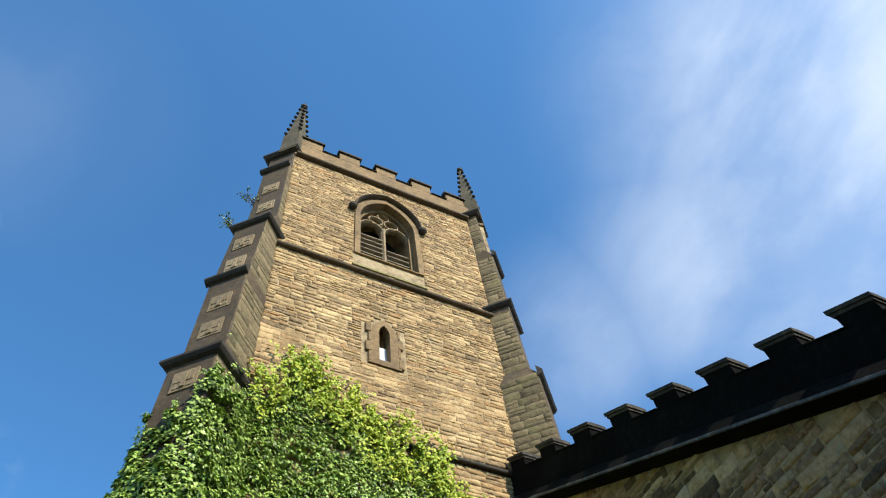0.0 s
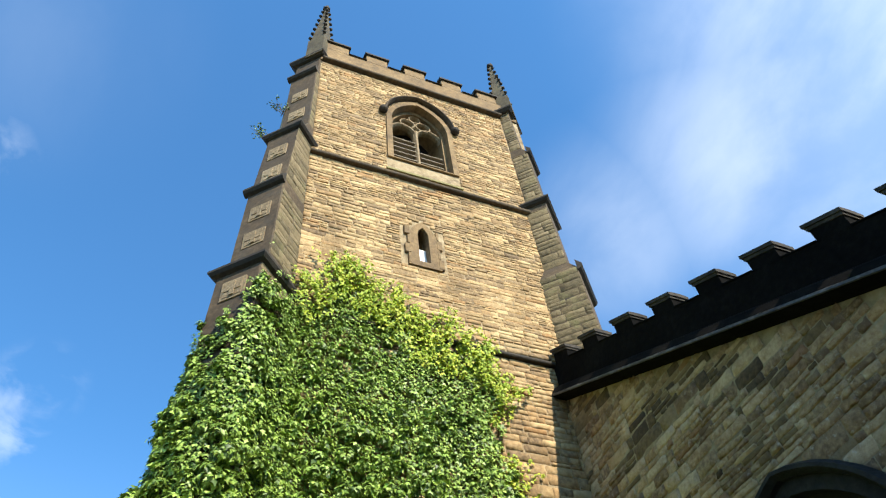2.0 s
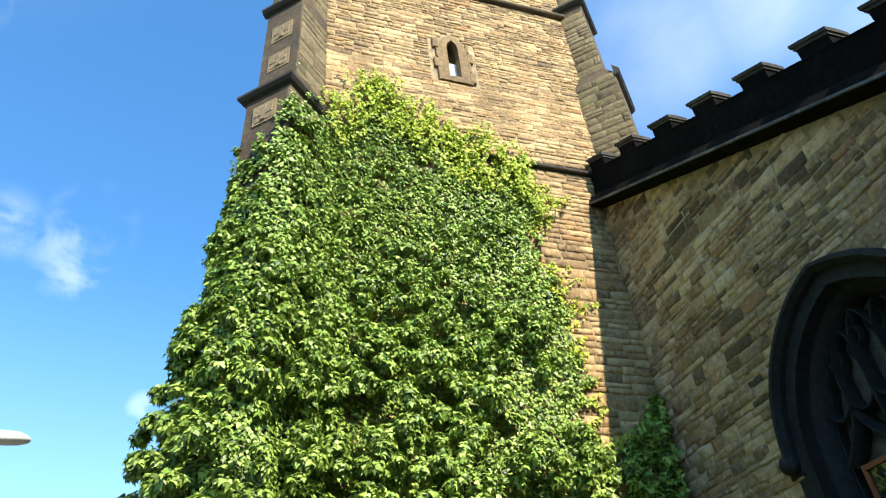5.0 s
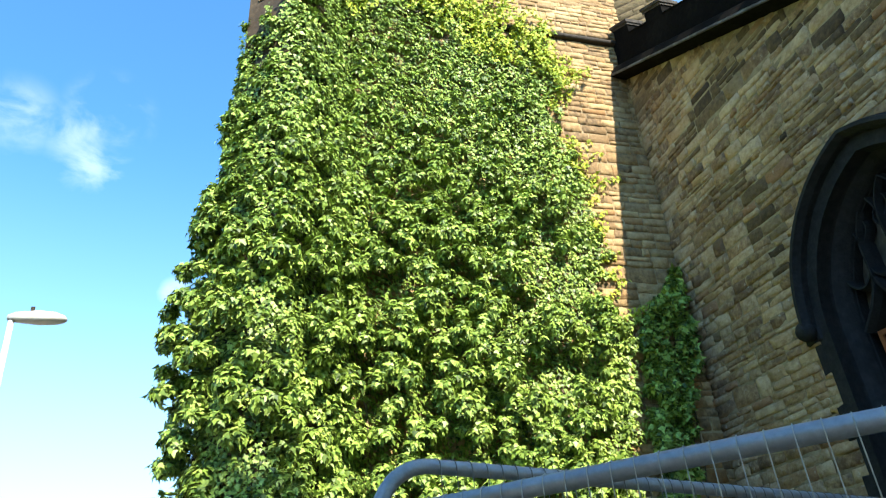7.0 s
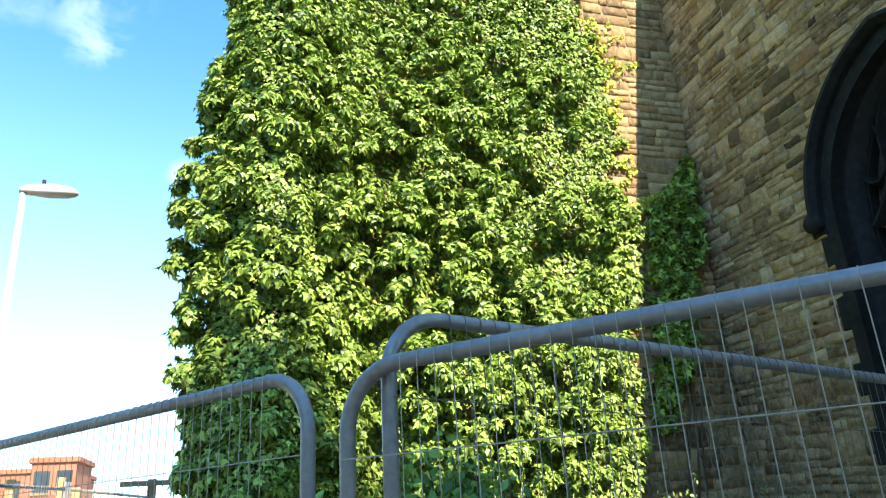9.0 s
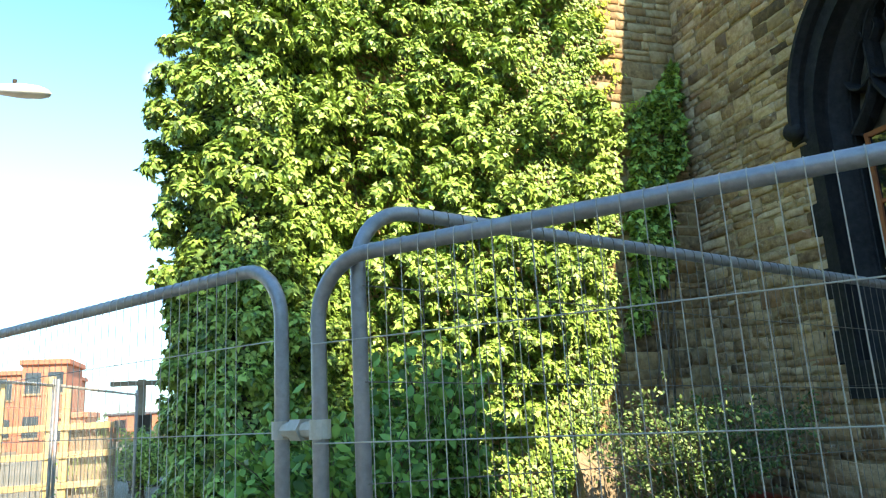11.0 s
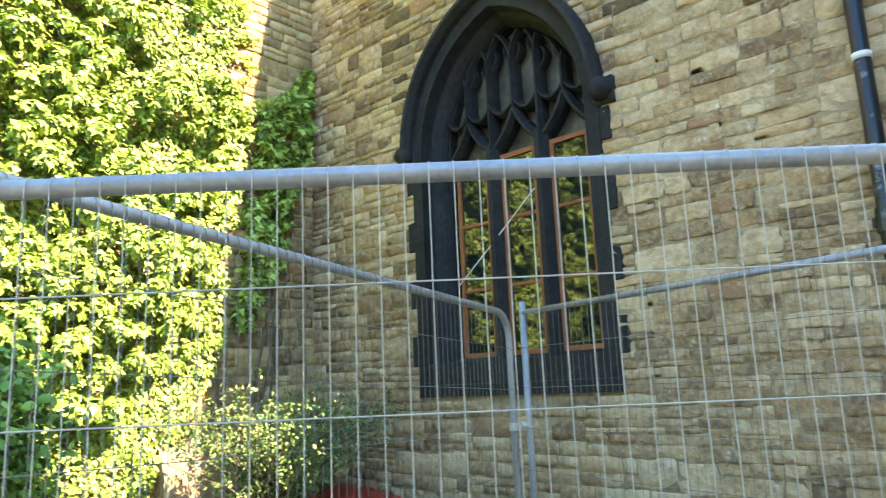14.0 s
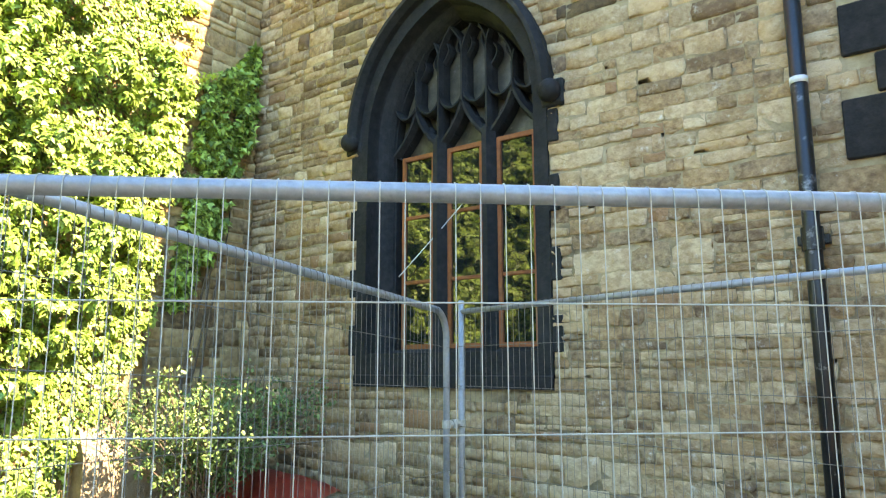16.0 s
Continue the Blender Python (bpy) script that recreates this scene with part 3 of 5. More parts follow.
for z in (10.0, 11.5, 12.3, 13.7, 14.6, 16.9, 17.9):
    bm = bmesh.new()
    out = min(out_at(z - 0.24), out_at(z + 0.24)) + 0.012
    for (a0, a1, b0, b1, t) in ((-0.21, 0.21, -0.21, 0.21, 0.012), (-0.16, 0.16, -0.16, 0.16, 0.02), (-0.04, 0.04, -0.15, 0.15, 0.035), (-0.15, 0.15, -0.04, 0.04, 0.03)):
        qs = [P_L(out + dd, b, z + h) for dd in (-0.05, t) for b, h in ((a0, b0), (a1, b0), (a1, b1), (a0, b1))]
        v = [bm.verts.new(p) for p in qs]
        for f in ((0, 1, 2, 3), (4, 7, 6, 5), (0, 4, 5, 1), (1, 5, 6, 2), (2, 6, 7, 3), (3, 7, 4, 0)):
            bm.faces.new([v[k] for k in f])
    tpart("carved_panel", bm, M_PANEL, label="square carved panel of worn stone")

# corner cap of the parapet string round each buttress head
for P, hw, e in ((P_L, 0.37, -0.33), (P_R, 0.38, -0.10)):
    bm = bmesh.new()
    prof = [(0.0, Z_CAP - 0.14), (0.08, Z_CAP - 0.11), (0.15, Z_CAP - 0.02), (0.15, Z_CAP + 0.05), (0.0, Z_CAP + 0.2)]
    rings = []
    for a, b, sa, sb in ((-0.8, -hw, 0, -1), (e, -hw, 1, -1), (e, hw, 1, 1), (-0.8, hw, 0, 1)):
        rings.append([bm.verts.new(P(a + sa * o, b + sb * o, z)) for o, z in prof])
    for r0, r1 in zip(rings, rings[1:]):
        for k in range(len(prof) - 1):
            bm.faces.new((r0[k], r0[k + 1], r1[k + 1], r1[k]))
    top = [r[-1] for r in rings]
    bm.faces.new(top)
    tpart("drip_mould", bm, M_DRIP, label="dark moulded string round the buttress head")

# parapet: solid base, merlons with copings, on all four sides
tpart("parapet", box(bmesh.new(), -0.30, 0.05, -4.86, TY1, 20.02, 20.85, bevel=0.01), M_ASHLAR, label="plain ashlar parapet")
tpart("parapet", box(bmesh.new(), -6.65, -6.30, TY0, TY1, 20.75, 20.87), M_ASHLAR)
m_w, gap = 0.62, 0.52
y = -4.92
k = 0
while y < TY1 - 0.3:
    w = m_w if k else 0.82
    w = min(w, TY1 - 0.1 - y)
    mer = tpart("merlon", box(bmesh.new(), -0.30, 0.05, y, y + w, 20.85, 21.25, bevel=0.012), M_ASHLAR)
    bm = bmesh.new()
    prism(bm, [(-0.36, 21.252), (0.11, 21.252), (0.11, 21.32), (-0.05, 21.42), (-0.20, 21.42), (-0.36, 21.32)], "y", y - 0.05, y + w + 0.05)
    tpart("coping", bm, M_DRIP, mer, "dark weathered coping")
    bm = bmesh.new()
    if y + w + gap < TY1:
        prism(bm, [(-0.34, 20.8502), (0.10, 20.8502), (0.10, 20.855), (-0.05, 20.94), (-0.20, 20.94), (-0.34, 20.855)], "y", y + w + 0.002, y + w + gap - 0.002)
        tpart("coping", bm, M_DRIP, label="dark weathered coping")
    y += w + gap
    k += 1
for x in (-1.6, -2.9, -4.2, -5.4):
    for yy in (TY0 + 0.02, TY1 - 0.37):
        tpart("merlon", box(bmesh.new(), x, x + 0.62, yy, yy + 0.35, 20.85, 21.4, bevel=0.012), M_ASHLAR)


def pinnacle(x, y, z0, tip, lean):
    """A square crocketed spirelet."""
    h = tip - z0
    bm = bmesh.new()
    lv = [(0.0, 0.36), (0.28, 0.36), (0.30, 0.30), (0.97, 0.05), (1.0, 0.07)]
    q = []
    for f, s in lv:
        q.append([bm.verts.new((x + a * s + lean[0] * f, y + b * s + lean[1] * f, z0 + h * f)) for a, b in ((1, 0), (0, 1), (-1, 0), (0, -1))])
    for a, b in zip(q, q[1:]):
        for k in range(4):
            bm.faces.new((a[k], a[(k + 1) % 4], b[(k + 1) % 4], b[k]))
    bm.faces.new(q[0][::-1])
    bm.faces.new(q[-1])
    body = tpart("pinnacle", bm, M_PINN, label="slender crocketed stone pinnacle")
    for a, b in ((1, 0), (0, 1), (-1, 0), (0, -1)):
        for i in range(7):
            f = 0.34 + i * 0.095
            s = 0.30 + (0.05 - 0.30) * (f - 0.30) / 0.67 + 0.035
            bm = bmesh.new()
            bmesh.ops.create_icosphere(bm, subdivisions=1, radius=0.062, matrix=Matrix.Translation((x + a * s + lean[0] * f, y + b * s + lean[1] * f, z0 + h * f)) @ Matrix.Diagonal((1, 1, 0.8, 1)))
            tpart("crocket", bm, M_DRIP, body)
    bm = bmesh.new()
    bmesh.ops.create_icosphere(bm, subdivisions=1, radius=0.13, matrix=Matrix.Translation((x + lean[0], y + lean[1], tip)))
    tpart("finial", bm, M_DRIP, body)


pinnacle(-0.15, -4.88, 20.2, 24.3, (0.0, 0.05))
pinnacle(-0.10, 0.78, 20.2, 24.1, (0.0, 0.0))

# belfry window
bel = tpart("belfry_window", slab([(BW_C - BW_H - 0.13, BW_SILL + 0.02)] + arch(BW_C, BW_H + 0.13, BW_SPRING, BW_RISE + 0.17) + [(BW_C + BW_H + 0.13, BW_SILL + 0.02)],
                                  [[(BW_C - BW_H + 0.01, BW_SILL + 0.05)] + arch(BW_C, BW_H - 0.01, BW_SPRING, BW_RISE - 0.01) + [(BW_C + BW_H - 0.01, BW_SILL + 0.05)]], "x", 0.055, -0.3), M_ASHLAR, label="two-light traceried belfry window with slate louvres")
inner_a = [(BW_C - 0.67, BW_SILL + 0.1)] + arch(BW_C, 0.67, BW_SPRING, BW_RISE - 0.16) + [(BW_C + 0.67, BW_SILL + 0.1)]
outer_a = [(BW_C - BW_H + 0.008, BW_SILL + 0.06)] + arch(BW_C, BW_H - 0.008, BW_SPRING, BW_RISE - 0.012) + [(BW_C + BW_H - 0.008, BW_SILL + 0.06)]
tpart("inner_order", slab(outer_a, [inner_a], "x", -0.16, -0.40), M_ASHLAR, bel, "paler inner order")
bm = bmesh.new()
bar(bm, [(-0.28, BW_C, BW_SILL + 0.1), (-0.28, BW_C, BW_SPRING + 0.15)], 0.13, 0.2, (1, 0, 0))
tpart("mullion", bm, M_PANEL, bel)
for c in (-0.35, 0.35):
    bm = bmesh.new()
    bar(bm, [(-0.28, BW_C + c + (yy - 0), zz) for yy, zz in arch(0, 0.35, BW_SPRING - 0.05, 0.42, 6)], 0.09, 0.16, (1, 0, 0))
    tpart("light_head", bm, M_PANEL, bel)
    bm = bmesh.new()
    bar(bm, [(-0.28, BW_C + c * 0.62 + 0.2 * math.cos(a), BW_SPRING + 0.50 + 0.2 * math.sin(a)) for a in (i * math.pi / 8 for i in range(17))], 0.07, 0.14, (1, 0, 0))
    tpart("tracery_ring", bm, M_PANEL, bel)
    for i in range(7 if c < 0 else 5):
        z = BW_SILL + 0.16 + i * 0.215
        bm = bmesh.new()
        prism(bm, [(-0.42, z + 0.09), (-0.41, z + 0.115), (-0.20, z + 0.026), (-0.20, z + 0.0)], "y", BW_C + c - 0.30, BW_C + c + 0.30)
        tpart("louvre", bm, M_LOUVRE, bel, "slate louvre")
bm = bmesh.new()
bar(bm, [(-0.28, BW_C + 0.16 * math.cos(a), BW_SPRING + 0.80 + 0.16 * math.sin(a)) for a in (i * math.pi / 8 for i in range(17))], 0.06, 0.14, (1, 0, 0))
tpart("tracery_ring", bm, M_PANEL, bel)
bm = bmesh.new()
prism(bm, [(-0.5, BW_SILL - 0.06), (0.0, BW_SILL - 0.52), (0.05, BW_SILL - 0.52), (0.05, BW_SILL - 0.46), (-0.5, BW_SILL + 0.12)], "y", BW_C - 0.93, BW_C + 0.93)
tpart("sill", bm, M_LEDGE, bel, "sloping mossy sill")
bm = bmesh.new()
bar(bm, [(0.09, yy, zz) for yy, zz in arch(BW_C, BW_H + 0.17, BW_SPRING + 0.2, BW_RISE + 0.04, 10)], 0.08, 0.17, (1, 0, 0))
tpart("hood_mould", bm, M_BUTT, bel, "weathered brown hood mould")
for s in (-1, 1):
    bm = bmesh.new()
    bmesh.ops.create_icosphere(bm, subdivisions=2, radius=0.12, matrix=Matrix.Translation((0.10, BW_C + s * (BW_H + 0.22), BW_SPRING + 0.22)))
    tpart("label_stop", bm, M_DRIP, bel, "worn carved label stop")

# narrow slit with a white board in its lower half
so = [(LC_C - 0.34, LC_SILL - 0.14)] + arch(LC_C, 0.30, LC_SPRING - 0.1, 0.55, 5) + [(LC_C + 0.34, LC_SILL - 0.14)]
si = [(LC_C - LC_H + 0.005, LC_SILL + 0.01)] + arch(LC_C, LC_H - 0.005, LC_SPRING, 0.265, 5) + [(LC_C + LC_H - 0.005, LC_SILL + 0.01)]
slit = tpart("slit_window", slab(so, [si], "x", 0.05, -0.25), M_ASHLAR, label="narrow pointed slit window with dressed surround")
tpart("board", box(bmesh.new(), -0.17, -0.14, LC_C - LC_H, LC_C + LC_H, LC_SILL, LC_SILL + 0.62), M_WHITE, slit, "white board")
# added black sheet: paints the unlit depth behind belfry and slit
tpart("shade_sheet", box(bmesh.new(), -0.95, -0.905, -4.0, 0.0, 12.0, 19.5), M_SOOT_VOID, label="black sheet standing in for the shade behind the openings")
for s in (-1, 1):
    for i in range(4):
        w = 0.40 if (i + (s > 0)) % 2 else 0.34
        tpart("surround_stone", box(bmesh.new(), -0.02, 0.058, *sorted((LC_C + s * 0.28, LC_C + s * w)), LC_SILL - 0.1 + i * 0.3, LC_SILL + 0.18 + i * 0.3, bevel=0.012), M_ASHLAR, slit)

# ---------------------------------------------------------------- aisle
AX1 = 8.3


def rake(x):
    """Height of the underside of the raked parapet string."""
    return 9.56 - 0.54 * x


aisle = thing("church_aisle", (4, 4, 0), "buff sandstone aisle end wall with raked black battlements", "church")


def apart_(name, bm, material, parent=None, label="", smooth=False):
    bmesh.ops.translate(bm, verts=bm.verts, vec=-Vector(aisle.location))
    return part(name, bm, material, parent or aisle, label, smooth)


WC, WH, W_SILL, W_SPRING, W_RISE = 3.235, 1.23, 1.41, 4.20, 1.60     # outer line of the dressed window
win_hole = [(WC - WH, W_SILL)] + arch(WC, WH, W_SPRING, W_RISE, 10) + [(WC + WH, W_SILL)]
apart_("wall", slab([(0.0, 0), (AX1, 0), (AX1, rake(AX1)), (0.0, rake(0))], [win_hole], "y", 0.0, 0.8), M_MORTAR, label="shaded end wall of coursed sandstone rubble")
apart_("wall", box(bmesh.new(), AX1 - 0.8, AX1, 0.8, 22, 0, rake(AX1)), M_MORTAR)
bm = bmesh.new()
prism(bm, [(0.0, rake(0) + 0.1), (AX1 - 0.3, rake(AX1 - 0.3) + 0.1), (AX1 - 0.3, rake(AX1 - 0.3) + 0.3), (0.0, rake(0) + 0.3)], "y", 0.4, 22)
apart_("roof", bm, M_LEAD, label="sloping lead roof")
apart_("wall", box(bmesh.new(), 0.0, AX1, 21.2, 22, 0, 5), M_MORTAR)

# raked parapet: string, plain band, merlons with copings
bm = bmesh.new()
prof = [(0.0, -0.03), (-0.16, -0.02), (-0.25, 0.0), (-0.265, 0.03), (-0.19, 0.20), (-0.12, 0.25), (0.0, 0.34)]
a, b = [], []
for yy, dz in prof:
    a.append(bm.verts.new((0.0, yy, rake(0) + dz)))
    b.append(bm.verts.new((AX1 + 0.1, yy, rake(AX1 + 0.1) + dz)))
for k in range(len(prof) - 1):
    bm.faces.new((a[k], a[k + 1], b[k + 1], b[k]))
bm.faces.new(a)
bm.faces.new(b[::-1])
string = apart_("string_course", bm, M_STRING, label="sooty moulded parapet string, blackened by painted shade")
# thin pale strip added along the string edge for its highlights
bm = bmesh.new()
a, b = [], []
for yy, dz in ((-0.255, 0.004), (-0.276, 0.008), (-0.272, 0.046), (-0.252, 0.060)):
    a.append(bm.verts.new((0.0, yy, rake(0) + dz)))
    b.append(bm.verts.new((AX1 + 0.1, yy, rake(AX1 + 0.1) + dz)))
for k in range(4):
    bm.faces.new((a[k], a[(k + 1) % 4], b[(k + 1) % 4], b[k]))
bm.faces.new(a[::-1])
bm.faces.new(b)
apart_("edge_glint", bm, M_EDGE_GLINT, string, "pale strip added for the sunlit edge of the string")


def raked_block(x0, x1, y0, y1, lo, hi, taper=0.0):
    bm = bmesh.new()
    v = [bm.verts.new((x, yy, rake(x) + dz)) for x in (x0, x1) for yy, dz in ((y0, lo), (y1, lo), (y1, hi), ((y0 + y1) / 2 + 0.06, hi + taper), ((y0 + y1) / 2 - 0.06, hi + taper), (y0, hi))]
    n = 6
    bm.faces.new(v[:n][::-1])
    bm.faces.new(v[n:])
    for k in range(n):
        bm.faces.new((v[k], v[(k + 1) % n], v[n + (k + 1) % n], v[n + k]))
    bmesh.ops.dissolve_degenerate(bm, edges=bm.edges, dist=0.001)
    return bm


apart_("parapet", raked_block(0.0, AX1, -0.07, 0.20, 0.25, 0.80), M_PARAPET, label="sooty raked parapet, blackened by painted shade")
x = 0.11
while x < AX1 - 0.3:
    mer = apart_("merlon", raked_block(x - 0.005, x + 0.385, -0.07, 0.20, 0.79, 1.00), M_PARAPET)
    apart_("coping", raked_block(x - 0.025, x + 0.405, -0.085, 0.215, 0.995, 1.045, 0.0), M_COPE, mer, "soot-black moulded coping")
    apart_("coping", raked_block(x - 0.045, x + 0.425, -0.105, 0.235, 1.044, 1.10, 0.015), M_COPE, mer, "soot-black moulded coping")
    # crenel coping shares the parapet's shade-darkened black
    apart_("coping", raked_block(x + 0.387, x + 0.833, -0.085, 0.215, 0.802, 0.825, 0.02), M_PARAPET, label="soot-black moulded coping")
    x += 0.84

# great window: dressed surround, moulded reveal, tracery, casements
aw = apart_("window_surround", slab([(WC - WH - 0.03, W_SILL)] + arch(WC, WH + 0.03, W_SPRING, W_RISE + 0.03, 10) + [(WC + WH + 0.03, W_SILL)],
                                    [[(WC - WH + 0.12, W_SILL + 0.36)] + arch(WC, WH - 0.12, W_SPRING, W_RISE - 0.13, 10) + [(WC + WH - 0.12, W_SILL + 0.36)]], "y", -0.035, 0.12), M_SOOT_VOID, label="soot-black pointed three-light window surround")
# splayed reveal
bm = bmesh.new()
o = [(WC - WH + 0.12, W_SILL + 0.36)] + arch(WC, WH - 0.12, W_SPRING, W_RISE - 0.13, 10) + [(WC + WH - 0.12, W_SILL + 0.36)]
i_ = [(WC - 0.98, W_SILL + 0.36)] + arch(WC, 0.98, W_SPRING, W_RISE - 0.24, 10) + [(WC + 0.98, W_SILL + 0.36)]
rings = []
for t, yy in ((0.0, 0.12), (0.06, 0.15), (0.16, 0.16), (0.42, 0.19), (0.70, 0.24), (0.90, 0.30), (0.93, 0.33), (1.0, 0.34), (1.0, 0.60)):
    rings.append([bm.verts.new((p[0] + (q[0] - p[0]) * t, yy, p[1] + (q[1] - p[1]) * t)) for p, q in zip(o, i_)])
for r0, r1 in zip(rings, rings[1:]):
    for k in range(len(o) - 1):
        bm.faces.new((r0[k], r0[k + 1], r1[k + 1], r1[k]))
apart_("reveal", bm, M_SOOT_VOID, aw, "soot-black moulded reveal")
bm = bmesh.new()
prism(bm, [(0.6, W_SILL - 0.0), (-0.05, W_SILL - 0.0), (-0.05, W_SILL + 0.12), (0.30, W_SILL + 0.40), (0.6, W_SILL + 0.42)], "x", WC - WH - 0.03, WC + WH + 0.03)
apart_("sill", bm, M_SOOT_VOID, aw, "deep sloping soot-black sill")
bm = bmesh.new()
bar(bm, [(xx, -0.09, zz) for xx, zz in arch(WC, WH + 0.055, W_SPRING + 0.06, W_RISE + 0.03, 14)], 0.12, 0.20, (0, -1, 0))
apart_("hood_mould", bm, M_SOOT_VOID, aw, "soot-black hood mould")
for s in (-1, 1):
    bm = bmesh.new()
    bmesh.ops.create_uvsphere(bm, u_segments=14, v_segments=9, radius=0.115, matrix=Matrix.Translation((WC + s * (WH + 0.10), -0.10, W_SPRING + 0.04)))
    stop = apart_("label_stop", bm, M_SOOT_VOID, aw, "round carved label stop", smooth=True)
    cx = WC + s * (WH + 0.10)
    apart_("stop_block", box(bmesh.new(), cx - 0.12, cx + 0.12, -0.055, 0.05, W_SPRING - 0.10, W_SPRING + 0.17, bevel=0.02), M_SOOT_VOID, stop)
# toothed quoins of the surround
for s in (-1, 1):
    z = W_SILL + 0.03
    k = 0
    hs = (0.30, 0.36, 0.30, 0.34, 0.32, 0.38, 0.30, 0.35)
    for h in hs:
        if z + h > W_SPRING - 0.05:
            break
        if k % 2 == 1:
            lo, hi = sorted((WC + s * (WH + 0.025), WC + s * (WH + 0.14)))
            apart_("quoin", box(bmesh.new(), lo, hi, -0.034, 0.1, z + 0.01, z + h - 0.01, bevel=0.012), M_SOOT_VOID, aw)
        z += h
        k += 1
G_Y = 0.40
CORD_A, CORD_B = (3.51, 0.24, 3.55), (2.39, 0.24, 2.64)
L_C = [2.62, 3.28, 3.94]
for c in (2.95, 3.61):
    bm = bmesh.new()
    bar(bm, [(c, G_Y - 0.08, W_SILL + 0.36), (c, G_Y - 0.08, 4.16)], 0.17, 0.26, (0, -1, 0))
    apart_("mullion", bm, M_SOOT_VOID, aw, "soot-black stone mullion")
# tracery field: back panels, ogee heads and upright bars
T_RISE = W_RISE - 0.26
fld = [(WC - 1.0, 4.05)] + arch(WC, 1.0, W_SPRING, T_RISE, 10) + [(WC + 1.0, 4.05)]
M_FIELD = mat("dusty leaded glass", (0.075, 0.067, 0.048), (0.022, 0.02, 0.016), (0.17, 0.15, 0.11), big=3, fine=7, bump=0.5, rough=0.32, spec=0.5, stain=(0.30, 0.28, 0.25), stain_at=0.64, stain_scale=5)
apart_("tracery_glass", prism(bmesh.new(), fld, "y", G_Y + 0.06, G_Y + 0.10), M_FIELD, aw, "dusty dark glass behind the tracery")


def arch_top(x):
    """Height of the tracery's arched edge over a place across the window."""
    R = (1 + T_RISE ** 2) / 2
    return W_SPRING + math.sqrt(max(R * R - (R - 1 + abs(x - WC)) ** 2, 0.0))


for c in L_C:
    # ogee head: rises to a point between the mullions
    pts = []
    for t in [k / 12 for k in range(13)]:
        u = -0.325 + 0.325 * t
        zz = 4.08 + 0.30 * math.sin(t * 1.15) + 0.20 * t ** 4
        pts.append((c + u, zz))
    pts = pts + [(2 * c - a0, b0) for a0, b0 in pts[-2::-1]]
    bm = bmesh.new()
    bar(bm, [(a0, G_Y - 0.06, b0) for a0, b0 in pts], 0.085, 0.20, (0, -1, 0))
    apart_("light_head", bm, M_SOOT_VOID, aw, "soot-black ogee light head", smooth=False)
    # cusped foils under the head
    for s in (-1, 1):
        for cx, cz, rad, a0, a1 in ((0.20, 4.13, 0.105, -0.9, 2.2), (0.085, 4.28, 0.085, -0.7, 2.0)):
            bm = bmesh.new()
            arc = [a0 + (a1 - a0) * k / 8 for k in range(9)]
            bar(bm, [(c + s * (cx + rad * math.cos(a)), G_Y - 0.03, cz + rad * math.sin(a)) for a in arc], 0.05, 0.12, (0, -1, 0))
            apart_("cusp", bm, M_SOOT_VOID, aw)
for c in (2.62, 2.95, 3.28, 3.61, 3.94):
    # upright bars fork below the arch into the panel heads
    top = arch_top(c)
    fork = min(5.12, top - 0.22)
    bm = bmesh.new()
    bar(bm, [(c, G_Y - 0.06, 4.50 if c in L_C else 4.12), (c, G_Y - 0.06, fork)], 0.062, 0.20, (0, -1, 0))
    apart_("tracery_bar", bm, M_SOOT_VOID, aw, "soot-black upright tracery bar")
    for s in (-1, 1):
        pts = []
        for k in range(9):
            t = k / 8
            xx = c + s * (0.165 * t ** 1.9)
            zz = fork + 0.36 * t
            if zz > arch_top(xx) - 0.01:
                break
            pts.append((xx, G_Y - 0.06, zz))
        if len(pts) > 2:
            bm = bmesh.new()
            bar(bm, pts, 0.05, 0.18, (0, -1, 0))
            apart_("tracery_bar", bm, M_SOOT_VOID, aw, "soot-black forked tracery bar")
for c in (2.455, 2.785, 3.115, 3.445, 3.775, 4.105):
    top = min(arch_top(c) - 0.30, 5.13)
    if top > 4.85:
        for s in (-1, 1):
            bm = bmesh.new()
            bar(bm, [(c + s * (0.15 - 0.09 * math.sin(k * math.pi / 6)), G_Y - 0.03, top - 0.04 + 0.05 * k) for k in range(6)], 0.04, 0.12, (0, -1, 0))
            apart_("cusp", bm, M_SOOT_VOID, aw)
    bm = bmesh.new()
    bar(bm, [(xx, G_Y - 0.05, 2 * 4.70 - zz) for xx, zz in arch(c, 0.163, 4.70, 0.19, 6)], 0.055, 0.18, (0, -1, 0))
    apart_("panel_foot", bm, M_SOOT_VOID, aw)
